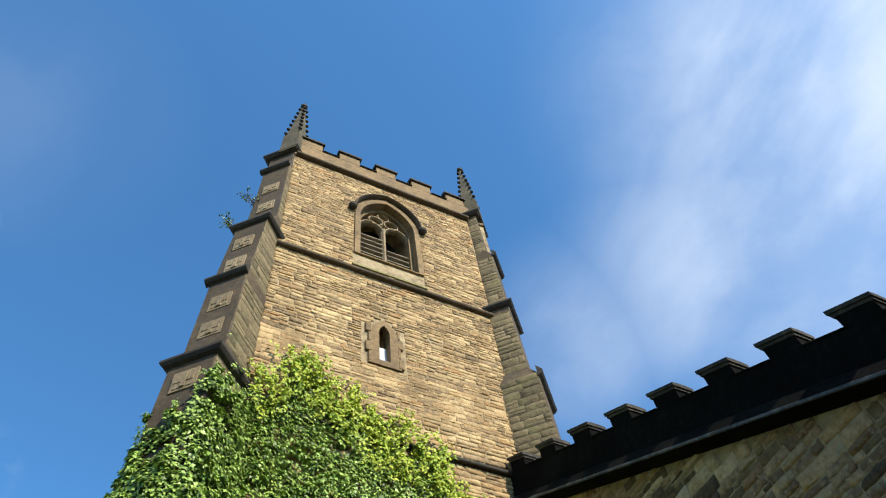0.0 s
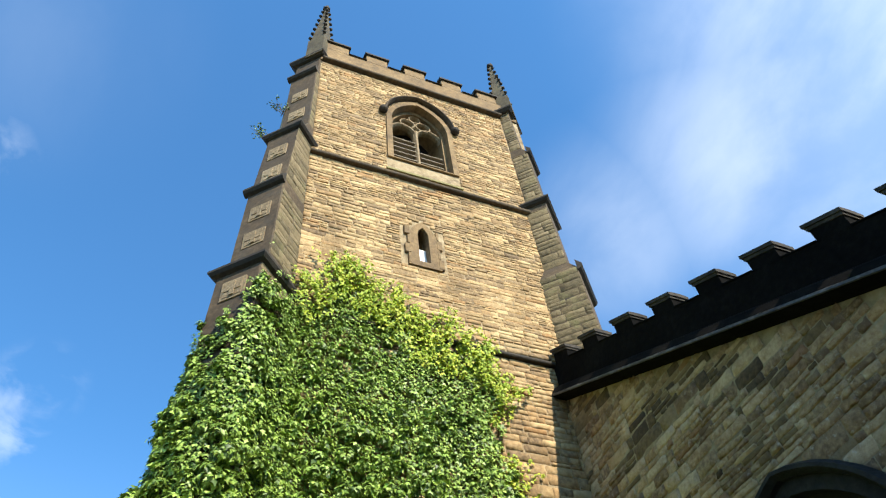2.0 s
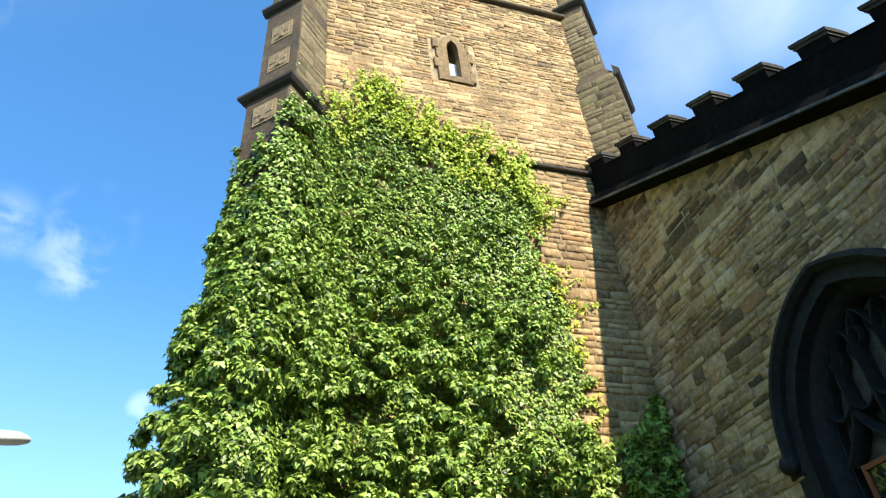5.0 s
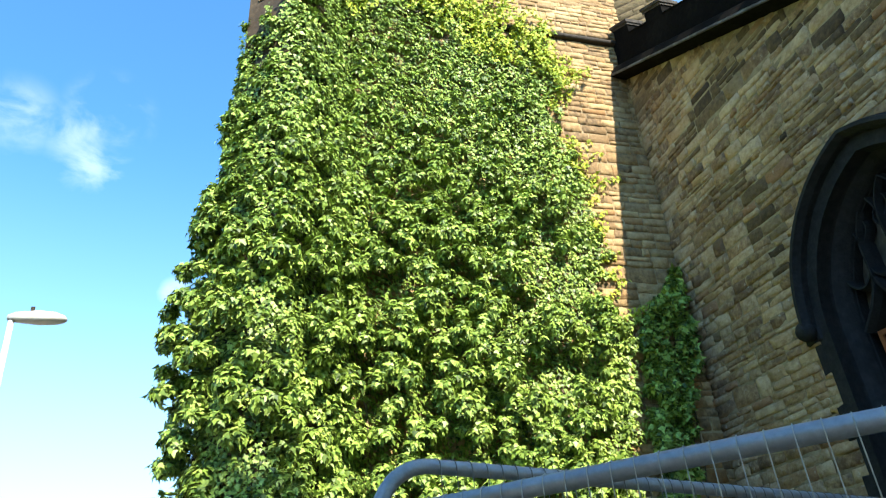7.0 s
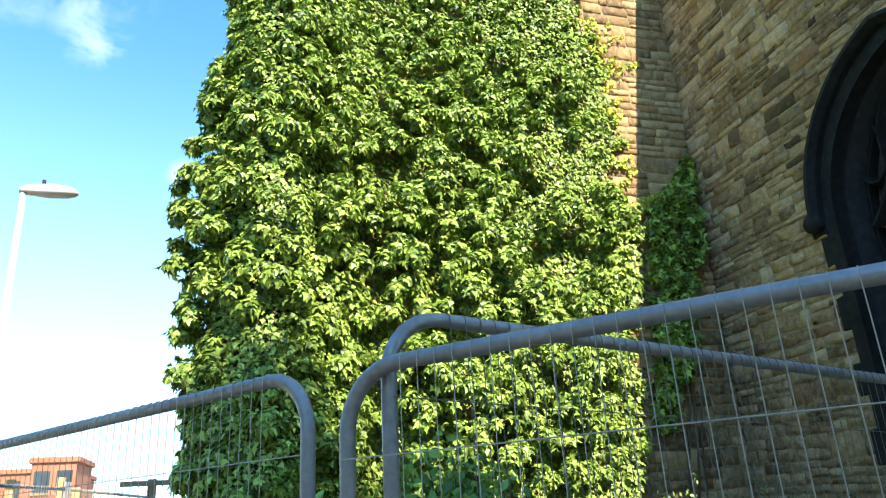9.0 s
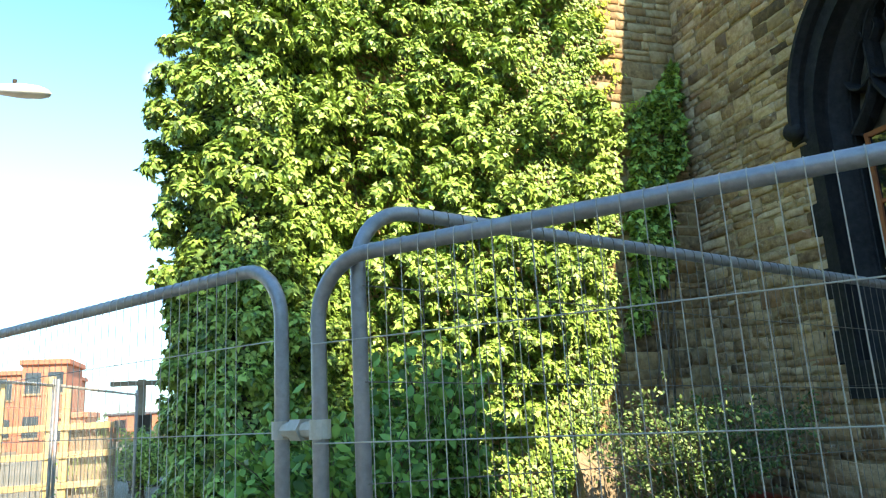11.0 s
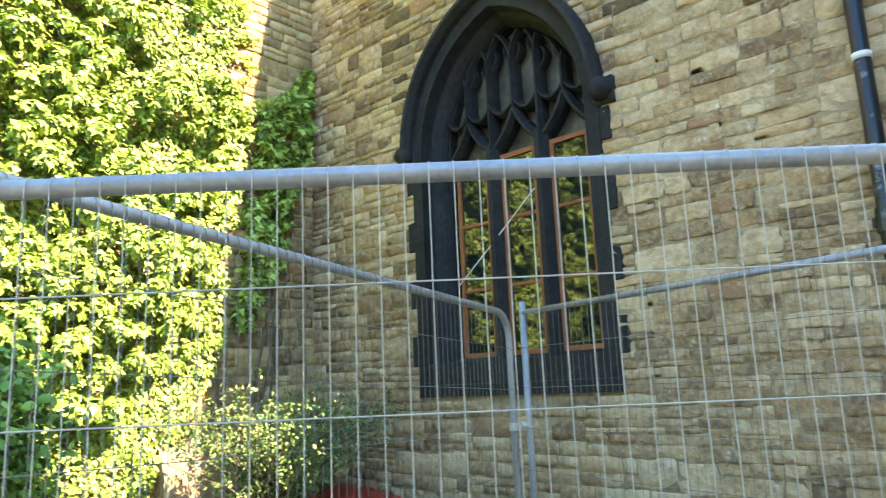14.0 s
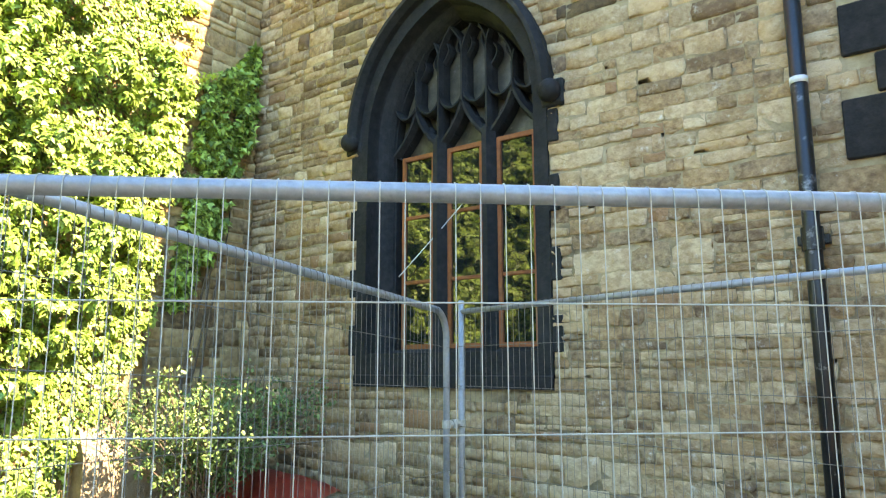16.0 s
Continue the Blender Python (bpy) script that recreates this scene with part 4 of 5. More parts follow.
for n, c in enumerate(L_C):
    lo, hi = c - 0.24, c + 0.24
    z0, z1 = W_SILL + 0.41, 4.05
    fr = apart_("casement", slab([(lo, z0), (hi, z0), (hi, z1), (lo, z1)], [[(lo + 0.045, z0 + 0.05), (hi - 0.045, z0 + 0.05), (hi - 0.045, z1 - 0.05), (lo + 0.045, z1 - 0.05)]], "y", G_Y - 0.10, G_Y - 0.04), M_RED, aw, "red-stained timber casement")
    for zz in (2.55, 3.30):
        apart_("glazing_bar", box(bmesh.new(), lo + 0.046, hi - 0.046, G_Y - 0.095, G_Y - 0.05, zz, zz + 0.04, bevel=0.006), M_RED, fr)
    for z2, z3 in ((z0 + 0.051, 2.548), (2.592, 3.298), (3.342, z1 - 0.051)):
        apart_("pane", box(bmesh.new(), lo + 0.047, hi - 0.047, G_Y - 0.075, G_Y - 0.069, z2, z3), M_GLASS, fr, "clear glass pane reflecting the ivy")
# black sheet in place of a room, its darkness is painted shade
apart_("room_shade", box(bmesh.new(), WC - 1.2, WC + 1.2, 0.9, 0.95, 1.2, 6.0), M_SOOT_VOID, label="black sheet standing in for the unlit room")

bm = bmesh.new()
tube(bm, [CORD_A, tuple((a0 + b0) / 2 - (0.01 if k == 2 else 0) for k, (a0, b0) in enumerate(zip(CORD_A, CORD_B))), CORD_B], 0.006, 6)
apart_("stay_cord", bm, M_BAND, aw, "pale cord slung across the lights")

# dark quoins near the wall's outer corner
rng = random.Random(3)
for z0, z1, w in ((0.35, 0.75, 7.2), (2.3, 2.62, 7.22), (3.12, 3.58, 6.98), (3.60, 3.90, 7.22), (3.92, 4.33, 7.01), (4.35, 4.72, 7.2), (4.74, 5.16, 7.0)):
    apart_("quoin", box(bmesh.new(), w, 7.75, -0.036, 0.02, z0, z1, bevel=0.012), M_QUOIN, label="large soot-black quoin block")
apart_("buttress", box(bmesh.new(), 7.76, 8.6, -0.9, 0.02, 0, 4.6, bevel=0.02), M_ASHLAR, label="square corner buttress")

# rainwater pipe
pipe = thing("drainpipe", (6.72, -0.11, 0), "glossy black cast-iron drainpipe with a pale band", "drainpipe")
bm = bmesh.new()
tube(bm, [(0, 0, 0.05), (0, 0, 2.0), (0, 0, 5.75)], 0.062, 16)
part("shaft", bm, M_PIPE, pipe, smooth=True)
for z, h, r in ((3.75, 0.05, 0.068), ):
    bm = bmesh.new()
    tube(bm, [(0, 0, z), (0, 0, z + h)], r, 16)
    part("band", bm, M_BAND, pipe, "pale painted band", smooth=True)
for z in (2.55, 4.95):
    bm = bmesh.new()
    tube(bm, [(0, 0, z - 0.09), (0, 0, z - 0.08), (0, 0, z + 0.06), (0, 0, z + 0.08)], 0.078, 16)
    part("collar", bm, M_PIPE, pipe)
    part("bracket", box(bmesh.new(), -0.11, 0.11, 0.03, 0.10, z - 0.04, z + 0.03, bevel=0.006), M_PIPE, pipe)


# ---------------------------------------------------------------- ivy
def ramp_of(pairs):
    a = sorted(pairs)
    return lambda v: np.interp(v, [p[0] for p in a], [p[1] for p in a])


# plan line which the ivy clings to: tower face, buttress flank, buttress front and round it
plan = np.array([(0.02, 0.0), (0.02, -4.75), (0.50, -5.20), (1.00, -5.70), (0.95, -5.90), (0.42, -6.34), (-0.3, -5.85), (-0.9, -5.5), (-2.0, -5.4)])
seg = np.hypot(*np.diff(plan, axis=0).T)
cum = np.concatenate([[0], np.cumsum(seg)])
top_of = ramp_of([(-9, 8.0), (-6.2, 8.2), (-5.75, 9.4), (-5.43, 10.35), (-5.1, 10.45), (-4.6, 10.6), (-4.15, 11.35), (-3.9, 11.55), (-3.6, 11.05), (-3.0, 10.65), (-2.42, 10.2), (-2.0, 10.2), (-1.59, 9.95), (-1.3, 9.4), (-1.0, 9.0)])
right_of = ramp_of([(0, -2.2), (0.95, -2.15), (1.2, -1.72), (1.5, -1.6), (2.1, -1.46), (2.8, -1.34), (4.1, -1.16), (5.2, -1.06), (5.55, -1.50), (6.15, -1.20), (6.8, -1.2), (7.47, -1.3), (8.15, -1.5), (9.0, -1.4), (9.57, -1.17), (10.3, -1.6), (12.5, -3)])
thick_of = ramp_of([(0, 0.50), (2.5, 0.58), (5, 0.58), (6.5, 0.45), (8, 0.28), (9.5, 0.14), (12, 0.08)])


def fnoise(p, scale, seed):
    """Smooth value noise on rows of points, about 0 to 1."""
    r = np.random.RandomState(seed)
    tab = r.rand(64, 64, 64)
    q = p * scale + 17.3
    i = np.floor(q).astype(int)
    f = q - i
    f = f * f * (3 - 2 * f)
    out = 0
    for dx in (0, 1):
        for dy in (0, 1):
            for dz in (0, 1):
                w = (f[:, 0] if dx else 1 - f[:, 0]) * (f[:, 1] if dy else 1 - f[:, 1]) * (f[:, 2] if dz else 1 - f[:, 2])
                out = out + w * tab[(i[:, 0] + dx) % 64, (i[:, 1] + dy) % 64, (i[:, 2] + dz) % 64]
    return out


LEAF = np.array([(0, 0, 0), (0.56, 0.20, -0.13), (0.27, 0.52, -0.05), (0, 1.16, -0.10), (-0.27, 0.52, -0.05), (-0.56, 0.20, -0.13)])
LEAF_F = np.array([(0, 1, 2, 3), (3, 4, 5, 0)])
LEAF_S = np.array([(0, 0, 0), (0.33, 0.33, -0.05), (0.27, 0.74, -0.06), (0, 1.1, -0.04), (-0.27, 0.74, -0.06), (-0.33, 0.33, -0.05), (0, 0.5, 0.05), (0, 0.8, 0.03)])
LEAF_SF = np.array([(0, 1, 2, 6), (6, 2, 3, 7), (7, 3, 4, 6), (6, 4, 5, 0)])


def leaves(places, normals, sizes, r, shape=LEAF, faces=LEAF_F, droop=0.9, tips=None, loose=0.72):
    """Vertices and faces for leaves that hang, tip down or towards tips, facing about along their normals."""
    n = len(places)
    nn = normals + r.normal(0, loose, (n, 3))
    nn /= np.linalg.norm(nn, axis=1)[:, None]
    down = np.array([0, 0, -droop]) + r.normal(0, 0.55, (n, 3)) if tips is None else tips + r.normal(0, 0.25, (n, 3))
    t = down - nn * (down * nn).sum(1)[:, None]
    t /= np.linalg.norm(t, axis=1)[:, None] + 1e-9
    s = np.cross(t, nn)
    k = len(shape)
    v = places[:, None, :] + sizes[:, None, None] * (shape[None, :, 0:1] * s[:, None, :] + shape[None, :, 1:2] * t[:, None, :] + shape[None, :, 2:3] * nn[:, None, :])
    f = faces[None] + (np.arange(n) * k)[:, None, None]
    return v.reshape(-1, 3), f.reshape(-1, 4)


def unit(a):
    return a / (np.linalg.norm(a, axis=-1, keepdims=True) + 1e-9)


def tufts(cen, axis, rad, shoots, per, size, r):
    """Bushy heads: from each centre shoots fan out about its axis, and each ends in a star of drooping leaves.
    Returns places, normals, sizes and tip directions."""
    P, D, S, T = [], [], [], []
    for c, a, rd, ns, sz in zip(cen, axis, rad, shoots, size):
        d = unit(r.normal(0, 1, (ns, 3)) + a * 0.75)
        dot = (d * a).sum(1, keepdims=True)
        d = np.where(dot < -0.1, d - 2 * dot * a, d)
        tip = c + rd * r.uniform(0.55, 1.1, (ns, 1)) * d * (1.0, 1.0, 0.85)
        d = unit(d + (0, 0, 0.35))
        m = unit(r.normal(0, 1, (ns, per, 3)))
        m = unit(m - d[:, None, :] * (m * d[:, None, :]).sum(2, keepdims=True) * 0.8)
        q = tip[:, None, :] + m * sz * r.uniform(0.15, 0.75, (ns, per, 1)) - d[:, None, :] * r.uniform(0, 0.9, (ns, per, 1)) * sz
        P.append(q.reshape(-1, 3))
        D.append((d[:, None, :] + m * 0.45 + (0, 0, 0.15)).reshape(-1, 3))
        T.append((m * 0.9 + (0, 0, -0.75)).reshape(-1, 3))
        S.append(np.full(ns * per, sz) * r.uniform(0.65, 1.25, ns * per))
    return np.concatenate(P), np.concatenate(D), np.concatenate(S), np.concatenate(T)


def ivy_line(s, z):
    """Place on the wall and outward normal at a length along the plan line."""
    x = np.interp(s, cum, plan[:, 0])
    y = np.interp(s, cum, plan[:, 1])
    nv = np.stack([-(np.diff(plan, axis=0)[:, 1]), np.diff(plan, axis=0)[:, 0]], 1) / seg[:, None]
    mid = (cum[1:] + cum[:-1]) / 2
    nx = np.interp(s, mid, nv[:, 0])
    ny = np.interp(s, mid, nv[:, 1])
    ln = np.hypot(nx, ny)
    flank = y < -4.75
    # the buttress narrows with height
    tuck = np.clip((z - 4.6) / 4.0, 0, 1) * 0.42 * (flank & (x > -0.2))
    return np.stack([x - tuck * 0.7, y + tuck * 0.7, z], 1), np.stack([nx / ln, ny / ln, 0 * z], 1), flank


def ivy_inside(y, z, s, e1, e2):
    return (y < right_of(z) - e1 * 0.28 - e2 * 0.45) & (z < np.where(s > cum[4], 8.9, top_of(y)) + e1 * 0.7 + e2 * 1.5)


def build_ivy():
    r = np.random.RandomState(11)
    # heads on a shaken grid, held out from the wall in uneven shelves with hollows between
    pitch = 0.245
    ss, zz = np.meshgrid(np.arange(0, cum[-1] - 1.0, pitch), np.arange(0.1, 12.2, pitch * 0.8))
    ss = ss + (np.arange(zz.shape[0]) % 2)[:, None] * pitch * 0.5
    s = ss.ravel() + r.normal(0, 0.09, ss.size)
    z = zz.ravel() + r.normal(0, 0.08, ss.size)
    s = np.clip(s, 0, cum[-1])
    pos, nrm, flank = ivy_line(s, z)
    lump = fnoise(pos * (1, 0.85, 1.5), 1.35, 12) * 0.5 + fnoise(pos * (1, 0.9, 1.4), 3.3, 13) * 0.5
    lump = np.clip((lump - 0.32) / 0.36, 0, 1)
    y = pos[:, 1]
    ok = ivy_inside(y, z, s, fnoise(pos, 2.2, 4) - 0.5, fnoise(pos, 6.0, 5) - 0.5)
    flat = np.clip((z - 5.5) / 4.0, 0, 1)
    flat = np.maximum(flat, np.clip((y + 2.3) / 0.6, 0, 1) * np.clip((5.2 - z) / 0.8, 0, 1) * 0.8)
    ok &= lump + 0.45 * flat + 0.30 * flank > 0.06 + r.rand(len(z)) * 0.60
    th = thick_of(z) * (0.16 + 0.80 * lump + 0.22 * r.rand(len(z))) * np.where(flank, np.interp(z, [2.5, 4.0], [0.42, 0.66]), 1.0) * (1 - 0.45 * flat)
    th = th * np.clip((right_of(z) - y) / 0.6, 0.3, 1)
    rad = (0.17 - 0.065 * flat - 0.035 * np.clip((z - 9) / 1.5, 0, 1)) * r.uniform(0.7, 1.25, len(z))
    cen = pos + nrm * np.maximum(th - rad * 0.6, 0.03)[:, None]
    axis = unit(nrm * 0.8 + np.array([0, 0, 0.35]) + np.array(SUN) * 0.35)
    shoots = (18 - 6 * flat + 0.5).astype(int)
    P, D, S, T = tufts(cen[ok], axis[ok], rad[ok], shoots[ok], 12, (0.063 - 0.002 * flat)[ok], r)
    # leaves pressed to the wall beneath, tip down like shingles
    n = 170000
    s2, z2 = r.rand(n) * (cum[-1] - 0.6), r.rand(n) * 12.2
    p2, n2, f2 = ivy_line(s2, z2)
    k2 = ivy_inside(p2[:, 1], z2, s2, fnoise(p2, 2.2, 4) - 0.5, fnoise(p2, 6.0, 5) - 0.5)
    # thin places near the upper edge, where the stone shows
    thin = np.clip((z2 - 8.2) / 2.0, 0, 1) * (fnoise(p2, 2.6, 7) < 0.36)
    k2 &= thin < 0.5
    p2 = p2 + n2 * (0.02 + 0.10 * r.rand(n, 1))
    m = k2.sum()
    P = np.concatenate([P, p2[k2]])
    D = np.concatenate([D, (n2 + (0, 0, 0.2) + np.array(SUN) * 0.5)[k2]])
    S = np.concatenate([S, r.uniform(0.036, 0.062, m)])
    T = np.concatenate([T, np.tile((0.0, 0.0, -1.0), (m, 1)) + r.normal(0, 0.45, (m, 3))])
    return leaves(P, D, S, r, tips=T, loose=0.34)


def ivy_sprigs():
    """Young yellow-green runners that climb past the edge onto bare stone."""
    r = np.random.RandomState(31)
    P, N_, S = [], [], []
    for i in range(275):
        if i < 230:
            y = r.uniform(-4.7, -1.3)
            q = np.array([r.uniform(0.08, 0.24), y, float(top_of(y)) + r.uniform(-0.9, 0.15)])
            way = np.array([0, r.normal(0, 0.5), 1.0])
        else:
            z = r.uniform(5.0, 10.2)
            q = np.array([0.06, float(right_of(z)) + r.uniform(-0.35, 0.0), z])
            way = np.array([0, 0.8, r.normal(0.3, 0.6)])
        way /= np.linalg.norm(way)
        for k in range(int(r.uniform(5, 17))):
            q = q + way * 0.045 + np.array([0, r.normal(0, 0.02), r.normal(0, 0.02)])
            for _ in range(3):
                P.append(q + r.normal(0, 0.028, 3) * (0.5, 1, 1))
                N_.append((1, 0, 0.4))
                S.append(r.uniform(0.035, 0.07))
    return leaves(np.array(P), np.array(N_), np.array(S), r, loose=0.5)


ivy = thing("ivy", (0, -3, 0), "dense sunlit green ivy covering the tower wall and buttress", "ivy")
v, f = build_ivy()
ob = mesh_np("foliage", v - np.array(ivy.location), f, M_LEAF, ivy, "glossy overlapping ivy leaves")
tagged(ob, kind="stuff")
v, f = ivy_sprigs()
ob = mesh_np("runner", v - np.array(ivy.location), f, M_SPRIG, ivy, "yellow-green young runners on bare stone")
tagged(ob, kind="stuff")
# thick stems on the wall behind the leaves
rng = random.Random(8)
for y0 in (-1.6, -2.3, -3.1, -3.9, -4.4):
    bm = bmesh.new()
    pts, yy = [], y0
    for i in range(12):
        pts.append((0.05 + 0.02 * rng.random(), yy + 3, 0.0 + i * 0.8))
        yy += rng.uniform(-0.12, 0.12)
    tube(bm, pts, 0.03, 6, r2=0.008)
    part("stem", bm, M_STEM, ivy, "bare woody ivy stem")


# ivy in the shaded inner corner
def corner_ivy():
    r = np.random.RandomState(21)
    zs = [2.2, 2.8, 3.1, 3.9, 4.3, 4.6, 5.1, 5.4, 5.55, 6.0]
    n = 560
    z = r.uniform(2.2, 6.0, n)
    lo = np.interp(z, zs, [-1.25, -1.15, -1.10, -1.07, -0.97, -0.95, -0.90, -0.75, -0.35, -0.15])
    hi = np.interp(z, zs, [-1.08, -0.85, -0.62, -0.50, -0.34, -0.20, -0.12, -0.12, -0.10, -0.08])
    y = lo + (hi - lo) * r.rand(n)
    ok = fnoise(np.stack([0 * z, y, z], 1), 3.0, 9) > 0.30 * (z < 5.4)
    ok &= r.rand(n) < (hi - lo) / 0.72 + 0.15
    cen = np.stack([0.03 + 0.16 * r.rand(n) * np.clip((hi - lo) / 0.5, 0.2, 1), y, z], 1)[ok]
    m = len(cen)
    P, D, S, T = tufts(cen, np.tile(unit(np.array((0.8, -0.45, 0.3))), (m, 1)), np.full(m, 0.07), np.full(m, 3), 8, r.uniform(0.06, 0.09, m), r)
    return leaves(P, D, S, r, tips=T, loose=0.45)


v, f = corner_ivy()
iv2 = thing("ivy", (0.1, -0.1, 0), "dark green ivy climbing the shaded inner corner", "ivy")
tagged(mesh_np("foliage", v - np.array(iv2.location), f, M_LEAF, iv2), kind="stuff")
for k in range(3):
    bm = bmesh.new()
    tube(bm, [(-0.055 + 0.015 * math.sin(i * 1.3 + k), -1.05 + 0.10 * k + 0.085 * i + 0.03 * math.sin(i * 1.7 + 2 * k), 0.0 + i * 0.55) for i in range(10)], 0.018, 6, r2=0.006)
    part("stem", bm, M_STEM, iv2, "bare woody ivy stem")


# ---------------------------------------------------------------- site fencing
WIRE_GAP = 0.0492


def wire_mesh(height, r_tube, material):
    """An upright wire that bends over the top tube."""
    bm = bmesh.new()
    rr = r_tube + 0.0016
    pts = [(0, -rr, 0.0), (0, -rr, height)]
    pts += [(0, -rr * math.cos(a), height + rr * math.sin(a)) for a in (0.5, 1.0, 1.57, 2.1)]
    tube(bm, pts, 0.00125, 5)
    me = bpy.data.meshes.new("wire")
    bmesh.ops.recalc_face_normals(bm, faces=bm.faces)
    bm.to_mesh(me)
    bm.free()
    me.materials.append(material)
    return me


def fence_panel(a, b, za, zb, round_top, label, foot=0.12, rt=0.0205, wire=M_WIRE):
    """A wire mesh panel between two plan points; za and zb are the heights of its top at each end."""
    a, b = Vector(a), Vector(b)
    d = b - a
    length = d.length
    ob = thing("site_fence", (a.x, a.y, 0), label, "fence", group="site fences")
    tilt = (zb - za) / length
    ob.rotation_euler = (0, 0, math.atan2(d.y, d.x))
    ht = za - rt
    R = 0.16 if round_top else 0.03

    def lift(x):
        return tilt * x
    # frame: one bent tube, from foot to foot
    pts = [(0, 0, foot)]
    pts.append((0, 0, ht - R))
    if round_top:
        pts += [(R - R * math.cos(t), 0, ht - R + R * math.sin(t)) for t in (i * math.pi / 16 for i in range(1, 9))]
        n = 10
        pts += [(R + (length - 2 * R) * i / n, 0, ht) for i in range(1, n)]
        pts += [(length - R + R * math.sin(t), 0, ht - R + R * math.cos(t)) for t in (i * math.pi / 16 for i in range(0, 9))]
        pts.append((length, 0, foot))
        pts = [(x, y, z + lift(x) if z > 0.5 else z) for x, y, z in pts]
        bm = bmesh.new()
        tube(bm, pts, rt, 12)
        part("frame", bm, M_GALV, ob, "bent galvanised tube frame", smooth=True)
    else:
        for x in (0, length):
            bm = bmesh.new()
            tube(bm, [(x, 0, foot), (x, 0, ht + lift(x) + 0.07)], rt, 12)
            part("post", bm, M_GALV, ob, smooth=True)
        bm = bmesh.new()
        tube(bm, [(0, 0, ht), (length, 0, ht + lift(length))], rt * 0.8, 12)
        part("top_rail", bm, M_GALV, ob, smooth=True)
    bm = bmesh.new()
    tube(bm, [(0, 0, foot + 0.08), (length, 0, foot + 0.08 + lift(length))], rt * 0.8, 8)
    part("bottom_rail", bm, M_GALV, ob, smooth=True)
    hw = ht - foot - 0.1
    me = wire_mesh(hw, rt, wire)
    x = R + 0.02 if round_top else 0.07
    while x < length - (R if round_top else 0.04):
        w = link("wire", me, None, ob)
        w.location = (x, 0, foot + 0.1 + lift(x))
        x += WIRE_GAP
    mh = bpy.data.meshes.new("cross_wire")
    bm = bmesh.new()
    tube(bm, [(0.0, -rt - 0.004, 0), (length / 2, -rt - 0.004, lift(length / 2)), (length, -rt - 0.004, lift(length))], 0.0017, 5)
    bm.to_mesh(mh)
    bm.free()
    mh.materials.append(wire)
    for k in range(7):
        w = link("cross_wire", mh, None, ob)
        w.location = (0, 0.0, ht - 0.02 - 0.20 - 0.245 * k)
    # rubber block under each end
    for x in (0.0, length):
        part("foot_block", box(bmesh.new(), x - 0.11, x + 0.11, -0.33, 0.33, 0.0, foot + 0.02, bevel=0.02), M_DRIP, ob, "heavy dark foot block")
    return ob


fence_panel((5.79, -5.74), (5.79 + 3.45 * 0.737, -5.74 + 3.45 * 0.676), 1.972, 1.972, True, "galvanised round-top wire mesh fence panel")
fence_panel((2.79, -7.80), (5.62, -5.82), 2.0, 2.0, True, "galvanised round-top wire mesh fence panel clamped to its neighbour")
fence_panel((5.83, -5.64), (4.985, -2.295), 2.115, 1.975, True, "galvanised wire mesh fence panel set back at an angle", wire=M_WIRE_SHADE)
fence_panel((5.02, -2.186), (8.31, -3.12), 1.985, 1.985, False, "square-top wire mesh fence panel by the church wall", wire=M_WIRE_SHADE)


def clamp(p, q, z, label):
    """A pressed-steel coupler that joins two uprights."""
    p, q = Vector((*p, z)), Vector((*q, z))
    ob = thing("fence_clamp", p, label, "fence clamp", group="fence clamps")
    dd = q - p
    for c in (Vector((0, 0, 0)), dd):
        bm = bmesh.new()
        tube(bm, [c + Vector((0, 0, -0.024)), c + Vector((0, 0, 0.024))], 0.028, 12)
        part("collar", bm, M_WIRE, ob)
    bm = bmesh.new()
    tube(bm, [dd * 0.1, dd * 0.9], 0.021, 8)
    part("bolt", bm, M_WIRE, ob)
    bm = bmesh.new()
    tube(bm, [dd * 0.36, dd * 0.64], 0.031, 6)
    part("nut", bm, M_WIRE, ob)


clamp((5.62, -5.82), (5.79, -5.74), 1.52, "bright steel clamp joining two fence uprights")
clamp((4.985, -2.295), (5.02, -2.186), 1.27, "bright steel clamp joining two fence uprights")


# ---------------------------------------------------------------- plinth, shrub, weeds and clutter at the wall's foot
bm = bmesh.new()
prism(bm, [(0.0, 0.0), (0.24, 0.0), (0.24, 0.72), (0.10, 0.98), (0.10, 1.06), (0.0, 1.10)], "y", -2.14, -0.002)
tpart("plinth", bm, M_PANEL, label="pale chamfered plinth course")


